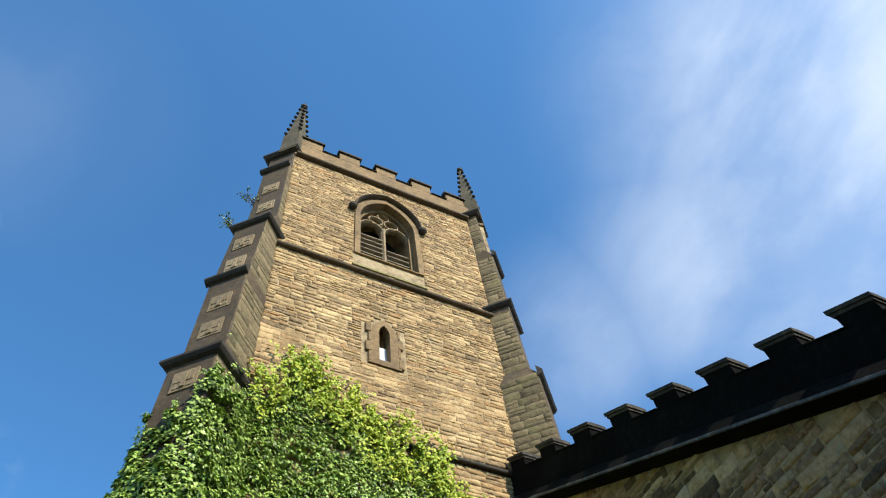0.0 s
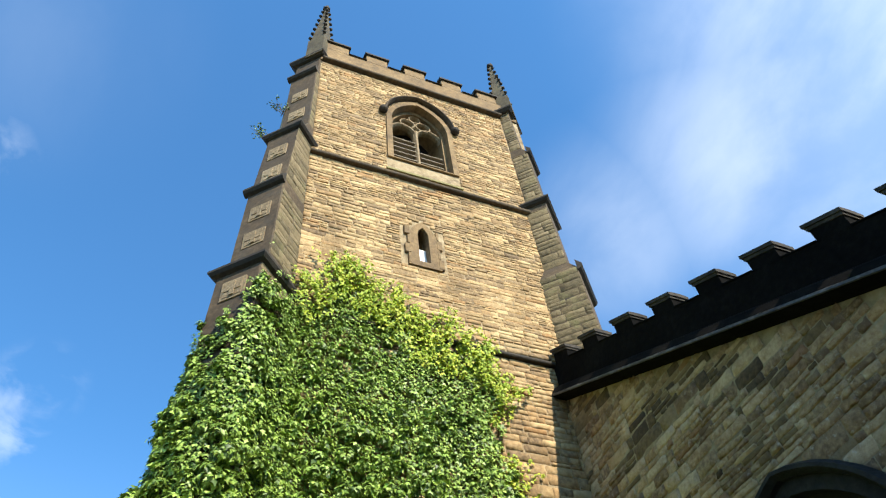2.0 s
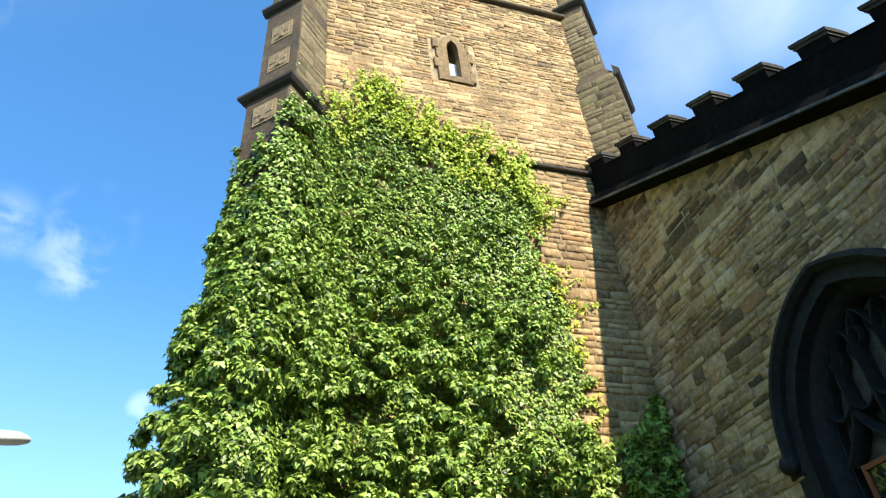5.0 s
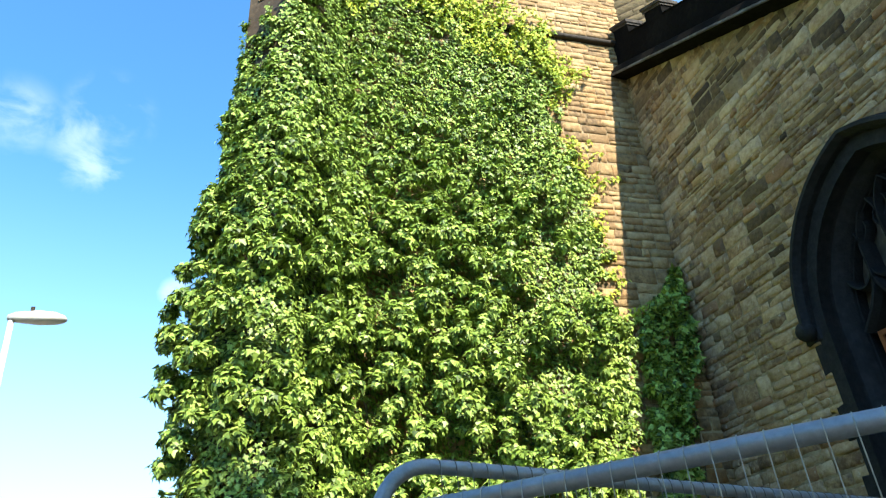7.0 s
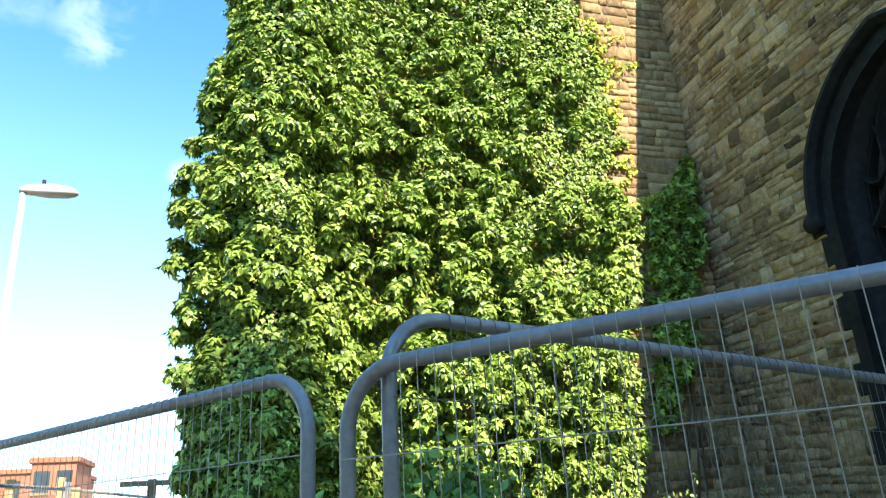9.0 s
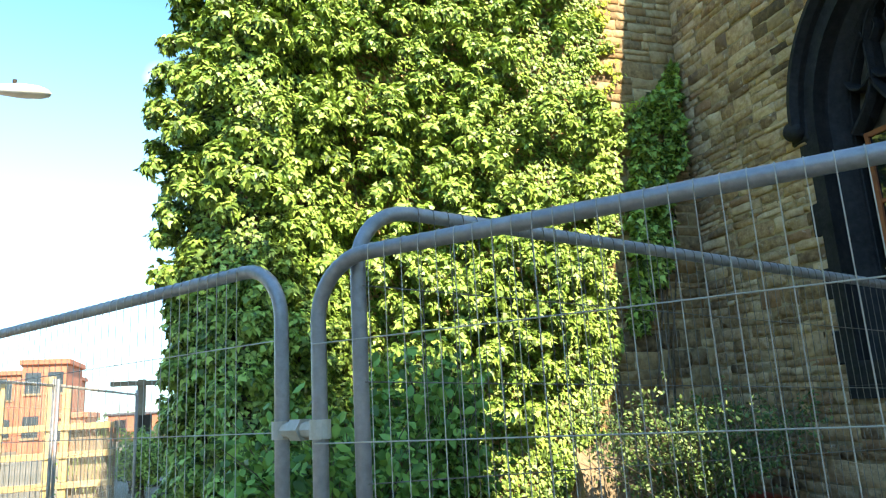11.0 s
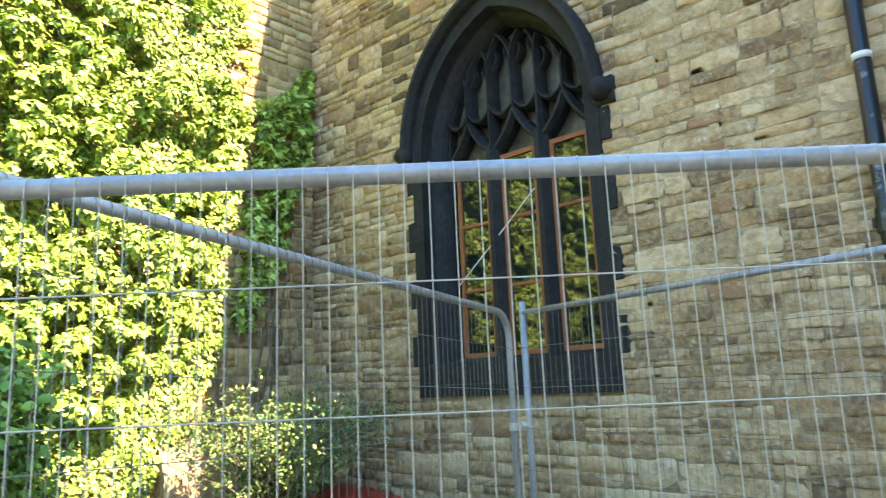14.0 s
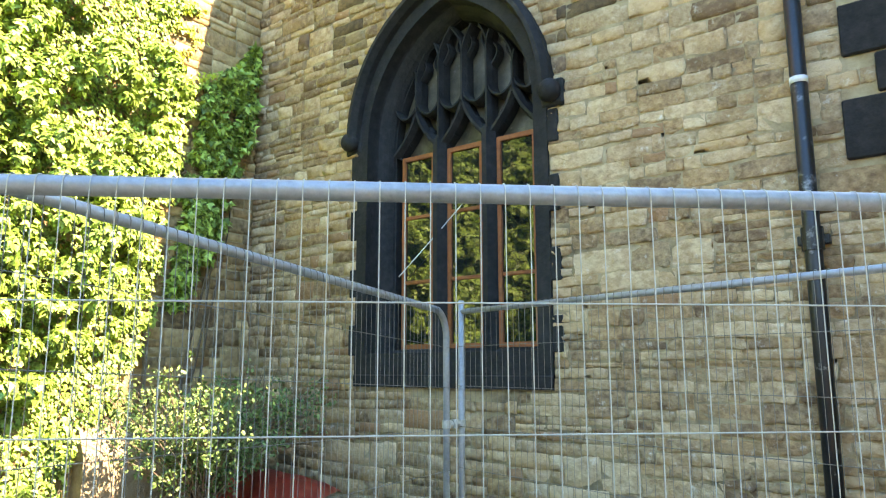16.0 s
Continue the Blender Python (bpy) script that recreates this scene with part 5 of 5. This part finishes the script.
def twig_plant(name, base, height, spread, count, per, size, material, label, category, seed, shape=LEAF_S, faces=LEAF_SF, lean=(0, 0)):
    """Stems that fork from one root, with leaves along their upper halves."""
    rr = random.Random(seed)
    r = np.random.RandomState(seed)
    ob = thing(name, base, label, category)
    pts, nrm = [], []
    bm = bmesh.new()
    for i in range(count):
        a = rr.uniform(0, 2 * math.pi)
        reach = spread * math.sqrt(rr.random())
        h = height * rr.uniform(0.55, 1.0)
        p = Vector((rr.uniform(-0.1, 0.1), rr.uniform(-0.1, 0.1), 0))
        path = [p.copy()]
        for k in range(1, 6):
            t = k / 5
            path.append(Vector((math.cos(a) * reach * t ** 1.4 + lean[0] * t, math.sin(a) * reach * t ** 1.4 + lean[1] * t, h * t ** 0.8)) + Vector([rr.uniform(-0.04, 0.04) for _ in range(3)]))
        tube(bm, path, 0.009, 5, r2=0.002)
        for k in range(per // 9):
            t = rr.uniform(0.35, 1.0) * 5
            q = path[min(int(t), 4)].lerp(path[min(int(t), 4) + 1], t - min(int(t), 4))
            twig = Vector([rr.gauss(0, 1) for _ in range(3)]) * 0.07
            for _ in range(9):
                o = Vector([rr.gauss(0, 1) for _ in range(3)]) * size * 0.75
                pts.append(q + twig + o)
                nrm.append((o.x * 8 + 0.4, o.y * 8, 0.7))
    part("stem", bm, M_STEM, ob, "thin woody stems")
    v, f = leaves(np.array([tuple(p) for p in pts]), np.array(nrm), r.uniform(0.6, 1.2, len(pts)) * size, r, shape, faces, 0.4)
    tagged(mesh_np("foliage", v, f, material, ob), kind="stuff")
    return ob


twig_plant("shrub", (1.15, -1.35, 0), 1.6, 1.45, 120, 81, 0.044, M_LEAF2, "straggly rose-like shrub with small pale leaves", "shrub", 31)
twig_plant("shrub", (1.7, -4.3, 0), 2.2, 0.75, 60, 63, 0.085, M_ELDER, "shaded elder-like shrub with broad fresh green leaves", "shrub", 33)
twig_plant("shrub", (2.6, -5.2, 0), 1.7, 0.9, 56, 63, 0.08, M_ELDER, "shaded elder-like shrub with broad fresh green leaves", "shrub", 35)
twig_plant("shrub", (0.75, -0.45, 0), 2.0, 0.35, 14, 16, 0.04, M_LEAF2, "thin weed growing against the church wall", "shrub", 37)
twig_plant("wall_plant", P_L(0.05, -0.40, 15.55), 0.45, 0.30, 9, 16, 0.06, M_LEAF2, "small bush rooted in the buttress masonry", "plant", 41, lean=(0.0, -0.3))
twig_plant("wall_plant", P_L(-0.2, -0.37, 17.3), 0.5, 0.2, 7, 12, 0.055, M_LEAF2, "small bush rooted in the buttress masonry", "plant", 43, lean=(0.0, -0.3))

# crumpled red sheet on the ground by the wall
M_SHEET = mat("red plastic sheet", (0.55, 0.06, 0.035), (0.36, 0.035, 0.025), (0.65, 0.11, 0.06), rough=0.4, fine=8, bump=0.1, spec=0.5)
bm = bmesh.new()
nx, ny = 26, 12
gv = {}
for i in range(nx):
    for j in range(ny):
        u, w = i / (nx - 1), j / (ny - 1)
        h = 0.45 * math.sin(min(1, w * 1.25) * math.pi * 0.5) * (0.75 + 0.25 * math.sin(u * 3.0 + 0.4))
        h += 0.03 * noise.noise((u * 7, w * 5, 3.0))
        gv[i, j] = bm.verts.new((0.26 + 1.75 * u, -0.85 + 0.62 * w + 0.05 * math.sin(u * 9), max(0.02, h)))
for i in range(nx - 1):
    for j in range(ny - 1):
        bm.faces.new((gv[i, j], gv[i + 1, j], gv[i + 1, j + 1], gv[i, j + 1]))
bmesh.ops.solidify(bm, geom=bm.faces[:], thickness=0.012)
ob = part("plastic_sheet", bm, M_SHEET, smooth=True)
tagged(ob, "crumpled bright red plastic sheet lying by the wall", "plastic sheet")


# ---------------------------------------------------------------- trees beside the camera, which shade the fence
def tree(x, y, trunk_h, centre, radii, count, seed, label, small=0.10, large=0.18):
    rr = random.Random(seed)
    r = np.random.RandomState(seed)
    ob = thing("tree", (x, y, 0), label, "tree")
    bm = bmesh.new()
    tube(bm, [(0, 0, -0.1), (0.05, 0.02, trunk_h * 0.4), (0.0, 0.1, trunk_h), (0.1, 0.0, centre[2] + radii[2] * 0.3)], 0.34, 10, r2=0.10)
    part("trunk", bm, M_STEM, ob, "tapered grey-brown trunk", smooth=True)
    tips = []
    for i in range(38):
        d = Vector((rr.gauss(0, 1), rr.gauss(0, 1), rr.gauss(0.1, 0.8))).normalized()
        k = rr.uniform(0.55, 0.95)
        tip = Vector((centre[0] + d.x * radii[0] * k, centre[1] + d.y * radii[1] * k, centre[2] + d.z * radii[2] * k))
        tips.append(tip)
        root = Vector((0, 0, rr.uniform(trunk_h * 0.7, centre[2])))
        if i < 14:
            bm = bmesh.new()
            tube(bm, [root, root.lerp(tip, 0.5) + Vector((0, 0, 0.4)), tip], 0.10, 6, r2=0.02)
            part("limb", bm, M_STEM, ob)
    pts = []
    per = count // len(tips)
    for t in tips:
        pts.append(np.array(t) + r.normal(0, 1, (per, 3)) * np.array(radii) * 0.22)
    pts = np.concatenate(pts)
    pts = pts[(np.abs((pts - np.array(centre)) / np.array(radii)) ** 2).sum(1) < 1.25]
    v, f = leaves(pts, np.tile((0.0, 0.0, 1.0), (len(pts), 1)), r.uniform(small, large, len(pts)), r, LEAF_S, LEAF_SF, 0.4)
    tagged(mesh_np("crown", v, f, M_LEAF, ob, "loose leafy crown"), kind="stuff")


tree(14.6, -2.9, 4.5, (0, 0, 9.8), (3.6, 3.5, 3.9), 90000, 51, "tall broad-leaved tree shading the fence")
# trees added out of view, heights set to hold back sky light on the walls
for k, (x, y, h) in enumerate(((25.5, -13, 7.5), (26, -5, 13.0), (26.5, 3, 12.5), (26, 11, 12.0), (22, -19.5, 6.5), (14.5, -20.5, 6.5), (7.0, -20, 9.0), (-0.5, -21, 12.5))):
    tree(x, y, 2.2, (0, 0, h * 0.52), (4.4, 4.4, h * 0.5), 9000, 60 + k, "broad-leaved tree out of view, added to hold back sky light", 0.28, 0.46)

# ---------------------------------------------------------------- beyond the tower: fences, post, street lamp, brick buildings
M_TIMBER = mat("fresh fence timber", (0.46, 0.33, 0.16), (0.30, 0.20, 0.09), (0.58, 0.45, 0.25), fine=14, bump=0.2)
M_OLDWOOD = mat("weathered timber post", (0.22, 0.17, 0.11), (0.12, 0.09, 0.06), (0.32, 0.26, 0.18), fine=16, bump=0.3)
M_BRICK = mat("red brick", (0.36, 0.135, 0.075), (0.24, 0.085, 0.05), (0.46, 0.20, 0.12), big=0.4, fine=3, bump=0.1)
M_LAMP = mat("lamp grey paint", (0.55, 0.55, 0.53), (0.42, 0.42, 0.41), (0.65, 0.65, 0.62), rough=0.5, fine=9, bump=0.03)
M_SLATE = mat("slate roof", (0.10, 0.10, 0.11), (0.06, 0.06, 0.07), (0.15, 0.15, 0.16), fine=5)
M_DARKGLASS = mat("dark window", (0.03, 0.035, 0.04), (0.015, 0.018, 0.02), (0.06, 0.065, 0.07), rough=0.15, fine=1, bump=0, spec=0.6)


def far_panel(a, b, z):
    fence_panel(a, b, z, z, False, "plain wire mesh fence panel beyond the tower", rt=0.018)


far_panel((-0.55, -7.55), (-3.95, -7.15), 2.0)
far_panel((2.7, -8.3), (-0.45, -7.57), 2.0)

# timber fence
tfen = thing("timber_fence", (-8, -8, 0), "new pale timber post and rail fence", "fence")
for y in (-2.9, -1.95, -1.10, -0.82):
    part("post", box(bmesh.new(), -0.06, 0.06, y - 0.07, y + 0.07, 0, 2.55 if y < -1 else 2.35, bevel=0.01), M_TIMBER, tfen)
for z in (0.45, 1.0, 1.52):
    part("rail", box(bmesh.new(), 0.062, 0.10, -6.3, 0.06, z, z + 0.12, bevel=0.006), M_TIMBER, tfen)
for i in range(12):
    y = -0.72 + i * 0.068
    part("board", box(bmesh.new(), -0.09, -0.062, y, y + 0.055, 0.1, 1.62 - 0.03 * (i % 3), bevel=0.004), M_OLDWOOD, tfen)

# post with a cross-arm and a small box
post = thing("sign_post", (-14.2, -8.07, 0), "weathered timber post with a cross-arm and a grey box", "post")
part("shaft", box(bmesh.new(), -0.09, 0.09, -0.11, 0.11, 0, 2.78, bevel=0.01), M_OLDWOOD, post)
part("arm", box(bmesh.new(), 0.091, 0.14, -0.80, 0.62, 2.60, 2.74, bevel=0.008), M_OLDWOOD, post)
part("box", box(bmesh.new(), 0.092, 0.22, -0.04, 0.30, 0.95, 1.80, bevel=0.01), M_DRIP, post, "dark grey box")

# overgrown strip by the fence
for k, (x, y, h) in enumerate(((-9.2, -7.55, 1.35), (-11.0, -7.9, 1.5), (-12.6, -7.5, 1.2), (-10.2, -8.6, 1.0))):
    twig_plant("weeds", (x, y, 0), h, 0.75, 36, 45, 0.08, M_LEAF, "rank green weeds beside the timber fence", "weeds", 90 + k)

# street lamp
lamp = thing("street_lamp", (-3.47, -9.2, 0), "grey steel street lamp with a flat head", "street lamp")
bm = bmesh.new()
tube(bm, [(0, 0, 0), (0, 0, 1.4), (0, 0, 1.42), (0, 0, 6.42)], 0.075, 12, r2=0.042)
part("column", bm, M_LAMP, lamp, smooth=True)
bm = bmesh.new()
hd = Vector((-0.12, 0.99, 0.05)).normalized()
sd = Vector((0.99, 0.12, 0)).normalized()
rings = []
for t, w, lo, hi in ((-0.06, 0.05, -0.03, 0.05), (0.05, 0.09, -0.05, 0.10), (0.35, 0.14, -0.07, 0.13), (0.58, 0.14, -0.06, 0.10), (0.70, 0.09, -0.04, 0.05), (0.74, 0.03, -0.02, 0.01)):
    rings.append([bm.verts.new(hd * t + sd * a * w + Vector((0, 0, 6.46 + z))) for a, z in ((-1, lo * 0.6), (-0.6, lo), (0.6, lo), (1, lo * 0.6), (0.8, hi * 0.7), (0, hi), (-0.8, hi * 0.7))])
for r0, r1 in zip(rings, rings[1:]):
    for k in range(7):
        bm.faces.new((r0[k], r0[(k + 1) % 7], r1[(k + 1) % 7], r1[k]))
bm.faces.new(rings[0][::-1])
bm.faces.new(rings[-1])
head = part("head", bm, M_LAMP, lamp, "flat tapered lamp head", smooth=True)
bm = bmesh.new()
tube(bm, [hd * 0.25 + Vector((0, 0, 6.57)), hd * 0.25 + Vector((0, 0, 6.65))], 0.03, 8)
part("photocell", bm, M_DRIP, head)


def brick_building(name, x, y, wx, wy, h, storeys, label, roof=0.4):
    ob = thing(name, (x, y, 0), label, "building")
    part("wall", box(bmesh.new(), -wx / 2, wx / 2, -wy / 2, wy / 2, 0, h), M_BRICK, ob)
    part("roof", box(bmesh.new(), -wx / 2 - 0.2, wx / 2 + 0.2, -wy / 2 - 0.2, wy / 2 + 0.2, h, h + roof, bevel=0.05), M_BRICK if roof > 0.3 else M_SLATE, ob, "brick parapet" if roof > 0.3 else "slate roof")
    n = max(2, int(wy / 2.2))
    for s in range(storeys):
        for i in range(n):
            yy = -wy / 2 + (i + 0.5) * wy / n
            z = (s + 0.35) * h / storeys
            wn = part("window", box(bmesh.new(), wx / 2 - 0.05, wx / 2 + 0.03, yy - 0.5, yy + 0.5, z, z + h / storeys * 0.48), M_DARKGLASS, ob)
            part("sill", box(bmesh.new(), wx / 2 - 0.05, wx / 2 + 0.12, yy - 0.6, yy + 0.6, z - 0.15, z - 0.004), M_PANEL, wn)
    return ob


brick_building("warehouse", -66, -27.5, 14, 17, 6.0, 2, "long red brick industrial building")
brick_building("brick_house", -52, -17.76, 6, 2.8, 6.0, 2, "narrow red brick block with flat parapets")
brick_building("brick_house", -50, -15.8, 5, 2.0, 2.2, 1, "low red brick annexe with flat parapets")
brick_building("brick_house", -75, -12.0, 8, 9, 2.5, 1, "low red brick building with a slate roof", 0.25)
# far hedge
r = np.random.RandomState(77)
n = 9000
pts = np.stack([r.uniform(-120, -95, n), r.uniform(-60, 25, n), r.rand(n) ** 1.5 * (2.4 + 1.0 * np.sin(np.arange(n)))], 1)
v, f = leaves(pts, np.tile((1.0, 0.0, 0.6), (n, 1)), r.uniform(0.3, 0.6, n), r, LEAF_S, LEAF_SF, 0.3)
tagged(mesh_np("hedge", v, f, M_LEAF2, None), "far belt of green trees", "trees", kind="stuff")


# ---------------------------------------------------------------- wall stones
rng = random.Random(17)
UT = stone_units(18, 4, 0.5)
UA = stone_units(24, 6, 0.85)


def minus(a, b, cuts):
    out = [(a, b)]
    for c0, c1 in cuts:
        nxt = []
        for p, q in out:
            if c1 <= p or c0 >= q:
                nxt.append((p, q))
            else:
                if c0 > p:
                    nxt.append((p, c0))
                if c1 < q:
                    nxt.append((c1, q))
        out = nxt
    return [(p, q) for p, q in out if q - p > 0.04]


def span_of(loop, z):
    """Where a level line crosses an outline."""
    xs = []
    for (x0, z0), (x1, z1) in zip(loop, loop[1:] + loop[:1]):
        if (z0 - z) * (z1 - z) < 0:
            xs.append(x0 + (x1 - x0) * (z - z0) / (z1 - z0))
    return (min(xs), max(xs)) if len(xs) > 1 else None


bel_out = [(BW_C - BW_H - 0.14, BW_SILL - 0.50)] + arch(BW_C, BW_H + 0.14, BW_SPRING, BW_RISE + 0.18) + [(BW_C + BW_H + 0.14, BW_SILL - 0.50)]
slit_out = [(LC_C - 0.47, LC_SILL - 0.12)] + [(LC_C - 0.47, LC_SILL + 1.1)] + arch(LC_C, 0.36, LC_SPRING - 0.05, 0.55, 5) + [(LC_C + 0.47, LC_SILL + 1.1), (LC_C + 0.47, LC_SILL - 0.12)]
win_out = [(WC - WH - 0.03, W_SILL - 0.01)] + arch(WC, WH + 0.03, W_SPRING, W_RISE + 0.04, 10) + [(WC + WH + 0.03, W_SILL - 0.01)]


def tower_gaps(za, zb):
    cuts = []
    for lp in (bel_out, slit_out):
        for z in (za + 0.01, zb - 0.01):
            s = span_of(lp, z)
            if s:
                cuts.append(s)
    return minus(-4.82, 0.42, cuts)


def aisle_gaps(za, zb):
    cuts = []
    for z in (za + 0.01, zb - 0.01):
        s = span_of(win_out, z)
        if s:
            cuts.append(s)
    end = min(7.75, (9.56 - zb) / 0.54)
    for z0, z1, w in ((0.35, 0.75, 7.2), (2.3, 2.62, 7.22), (3.12, 3.58, 6.98), (3.60, 3.90, 7.22), (3.92, 4.33, 7.01), (4.35, 4.72, 7.2), (4.74, 5.16, 7.0)):
        if zb > z0 and za < z1:
            cuts.append((w, 9))
    return minus(0.0, end, cuts)


rows = lay_rubble(rng, 0.1, 8.6, tower_gaps, 0.10, 0.19, 0.18, 0.52) + lay_rubble(rng, 8.6, 19.92, tower_gaps, 0.065, 0.135, 0.14, 0.48)
rows = [q for q in rows if abs(q[1] - Z_S1) > 0.1 and abs(q[1] - Z_S2) > 0.1]
tf = Matrix(((0, 0, 1, 0), (1, 0, 0, 0), (0, 1, 0, 0), (0, 0, 0, 1)))
set_stones(rows, UT, Matrix.Translation(-Vector(tower.location)) @ tf, 0.018, 0.010, tower, M_TOWER_P, M_TOWER_J,
           lambda q: abs(q[1] - 11.8) + (4 if q[0] > 0.6 else 0), rng, "coursed buff sandstone rubble")
rows = lay_rubble(rng, 0.0, 9.5, aisle_gaps, 0.07, 0.19, 0.14, 0.58)
M_ERODED = mat("dark eroded sandstone", (0.18, 0.115, 0.055), (0.07, 0.045, 0.026), (0.29, 0.195, 0.10), pick="island", spread=0.4, big=0.9, fine=15, bump=1.0, bscale=17)
dark = [q for q in rows if q[1] > 4.8 and noise.noise((q[0] * 0.75, q[1] * 1.1, 4.0)) + rng.uniform(-0.45, 0.45) > 0.46 - 0.06 * (q[1] - 4.2)]
rows = [q for q in rows if q not in dark]
af = Matrix(((1, 0, 0, 0), (0, 0, -1, 0), (0, 1, 0, 0), (0, 0, 0, 1)))
set_stones(rows, UA, Matrix.Translation(-Vector(aisle.location)) @ af, 0.020, 0.006, aisle, M_AISLE_P, M_AISLE_J,
           lambda q: abs(q[0] - 5.6) * 0.7 + abs(q[1] - 2.6), rng, "coursed grey-buff sandstone rubble")
set_stones(dark, UA, Matrix.Translation(-Vector(aisle.location)) @ af, 0.012, 0.010, aisle, M_ERODED, M_ERODED, lambda q: 0, rng, "dark eroded stones", 0)


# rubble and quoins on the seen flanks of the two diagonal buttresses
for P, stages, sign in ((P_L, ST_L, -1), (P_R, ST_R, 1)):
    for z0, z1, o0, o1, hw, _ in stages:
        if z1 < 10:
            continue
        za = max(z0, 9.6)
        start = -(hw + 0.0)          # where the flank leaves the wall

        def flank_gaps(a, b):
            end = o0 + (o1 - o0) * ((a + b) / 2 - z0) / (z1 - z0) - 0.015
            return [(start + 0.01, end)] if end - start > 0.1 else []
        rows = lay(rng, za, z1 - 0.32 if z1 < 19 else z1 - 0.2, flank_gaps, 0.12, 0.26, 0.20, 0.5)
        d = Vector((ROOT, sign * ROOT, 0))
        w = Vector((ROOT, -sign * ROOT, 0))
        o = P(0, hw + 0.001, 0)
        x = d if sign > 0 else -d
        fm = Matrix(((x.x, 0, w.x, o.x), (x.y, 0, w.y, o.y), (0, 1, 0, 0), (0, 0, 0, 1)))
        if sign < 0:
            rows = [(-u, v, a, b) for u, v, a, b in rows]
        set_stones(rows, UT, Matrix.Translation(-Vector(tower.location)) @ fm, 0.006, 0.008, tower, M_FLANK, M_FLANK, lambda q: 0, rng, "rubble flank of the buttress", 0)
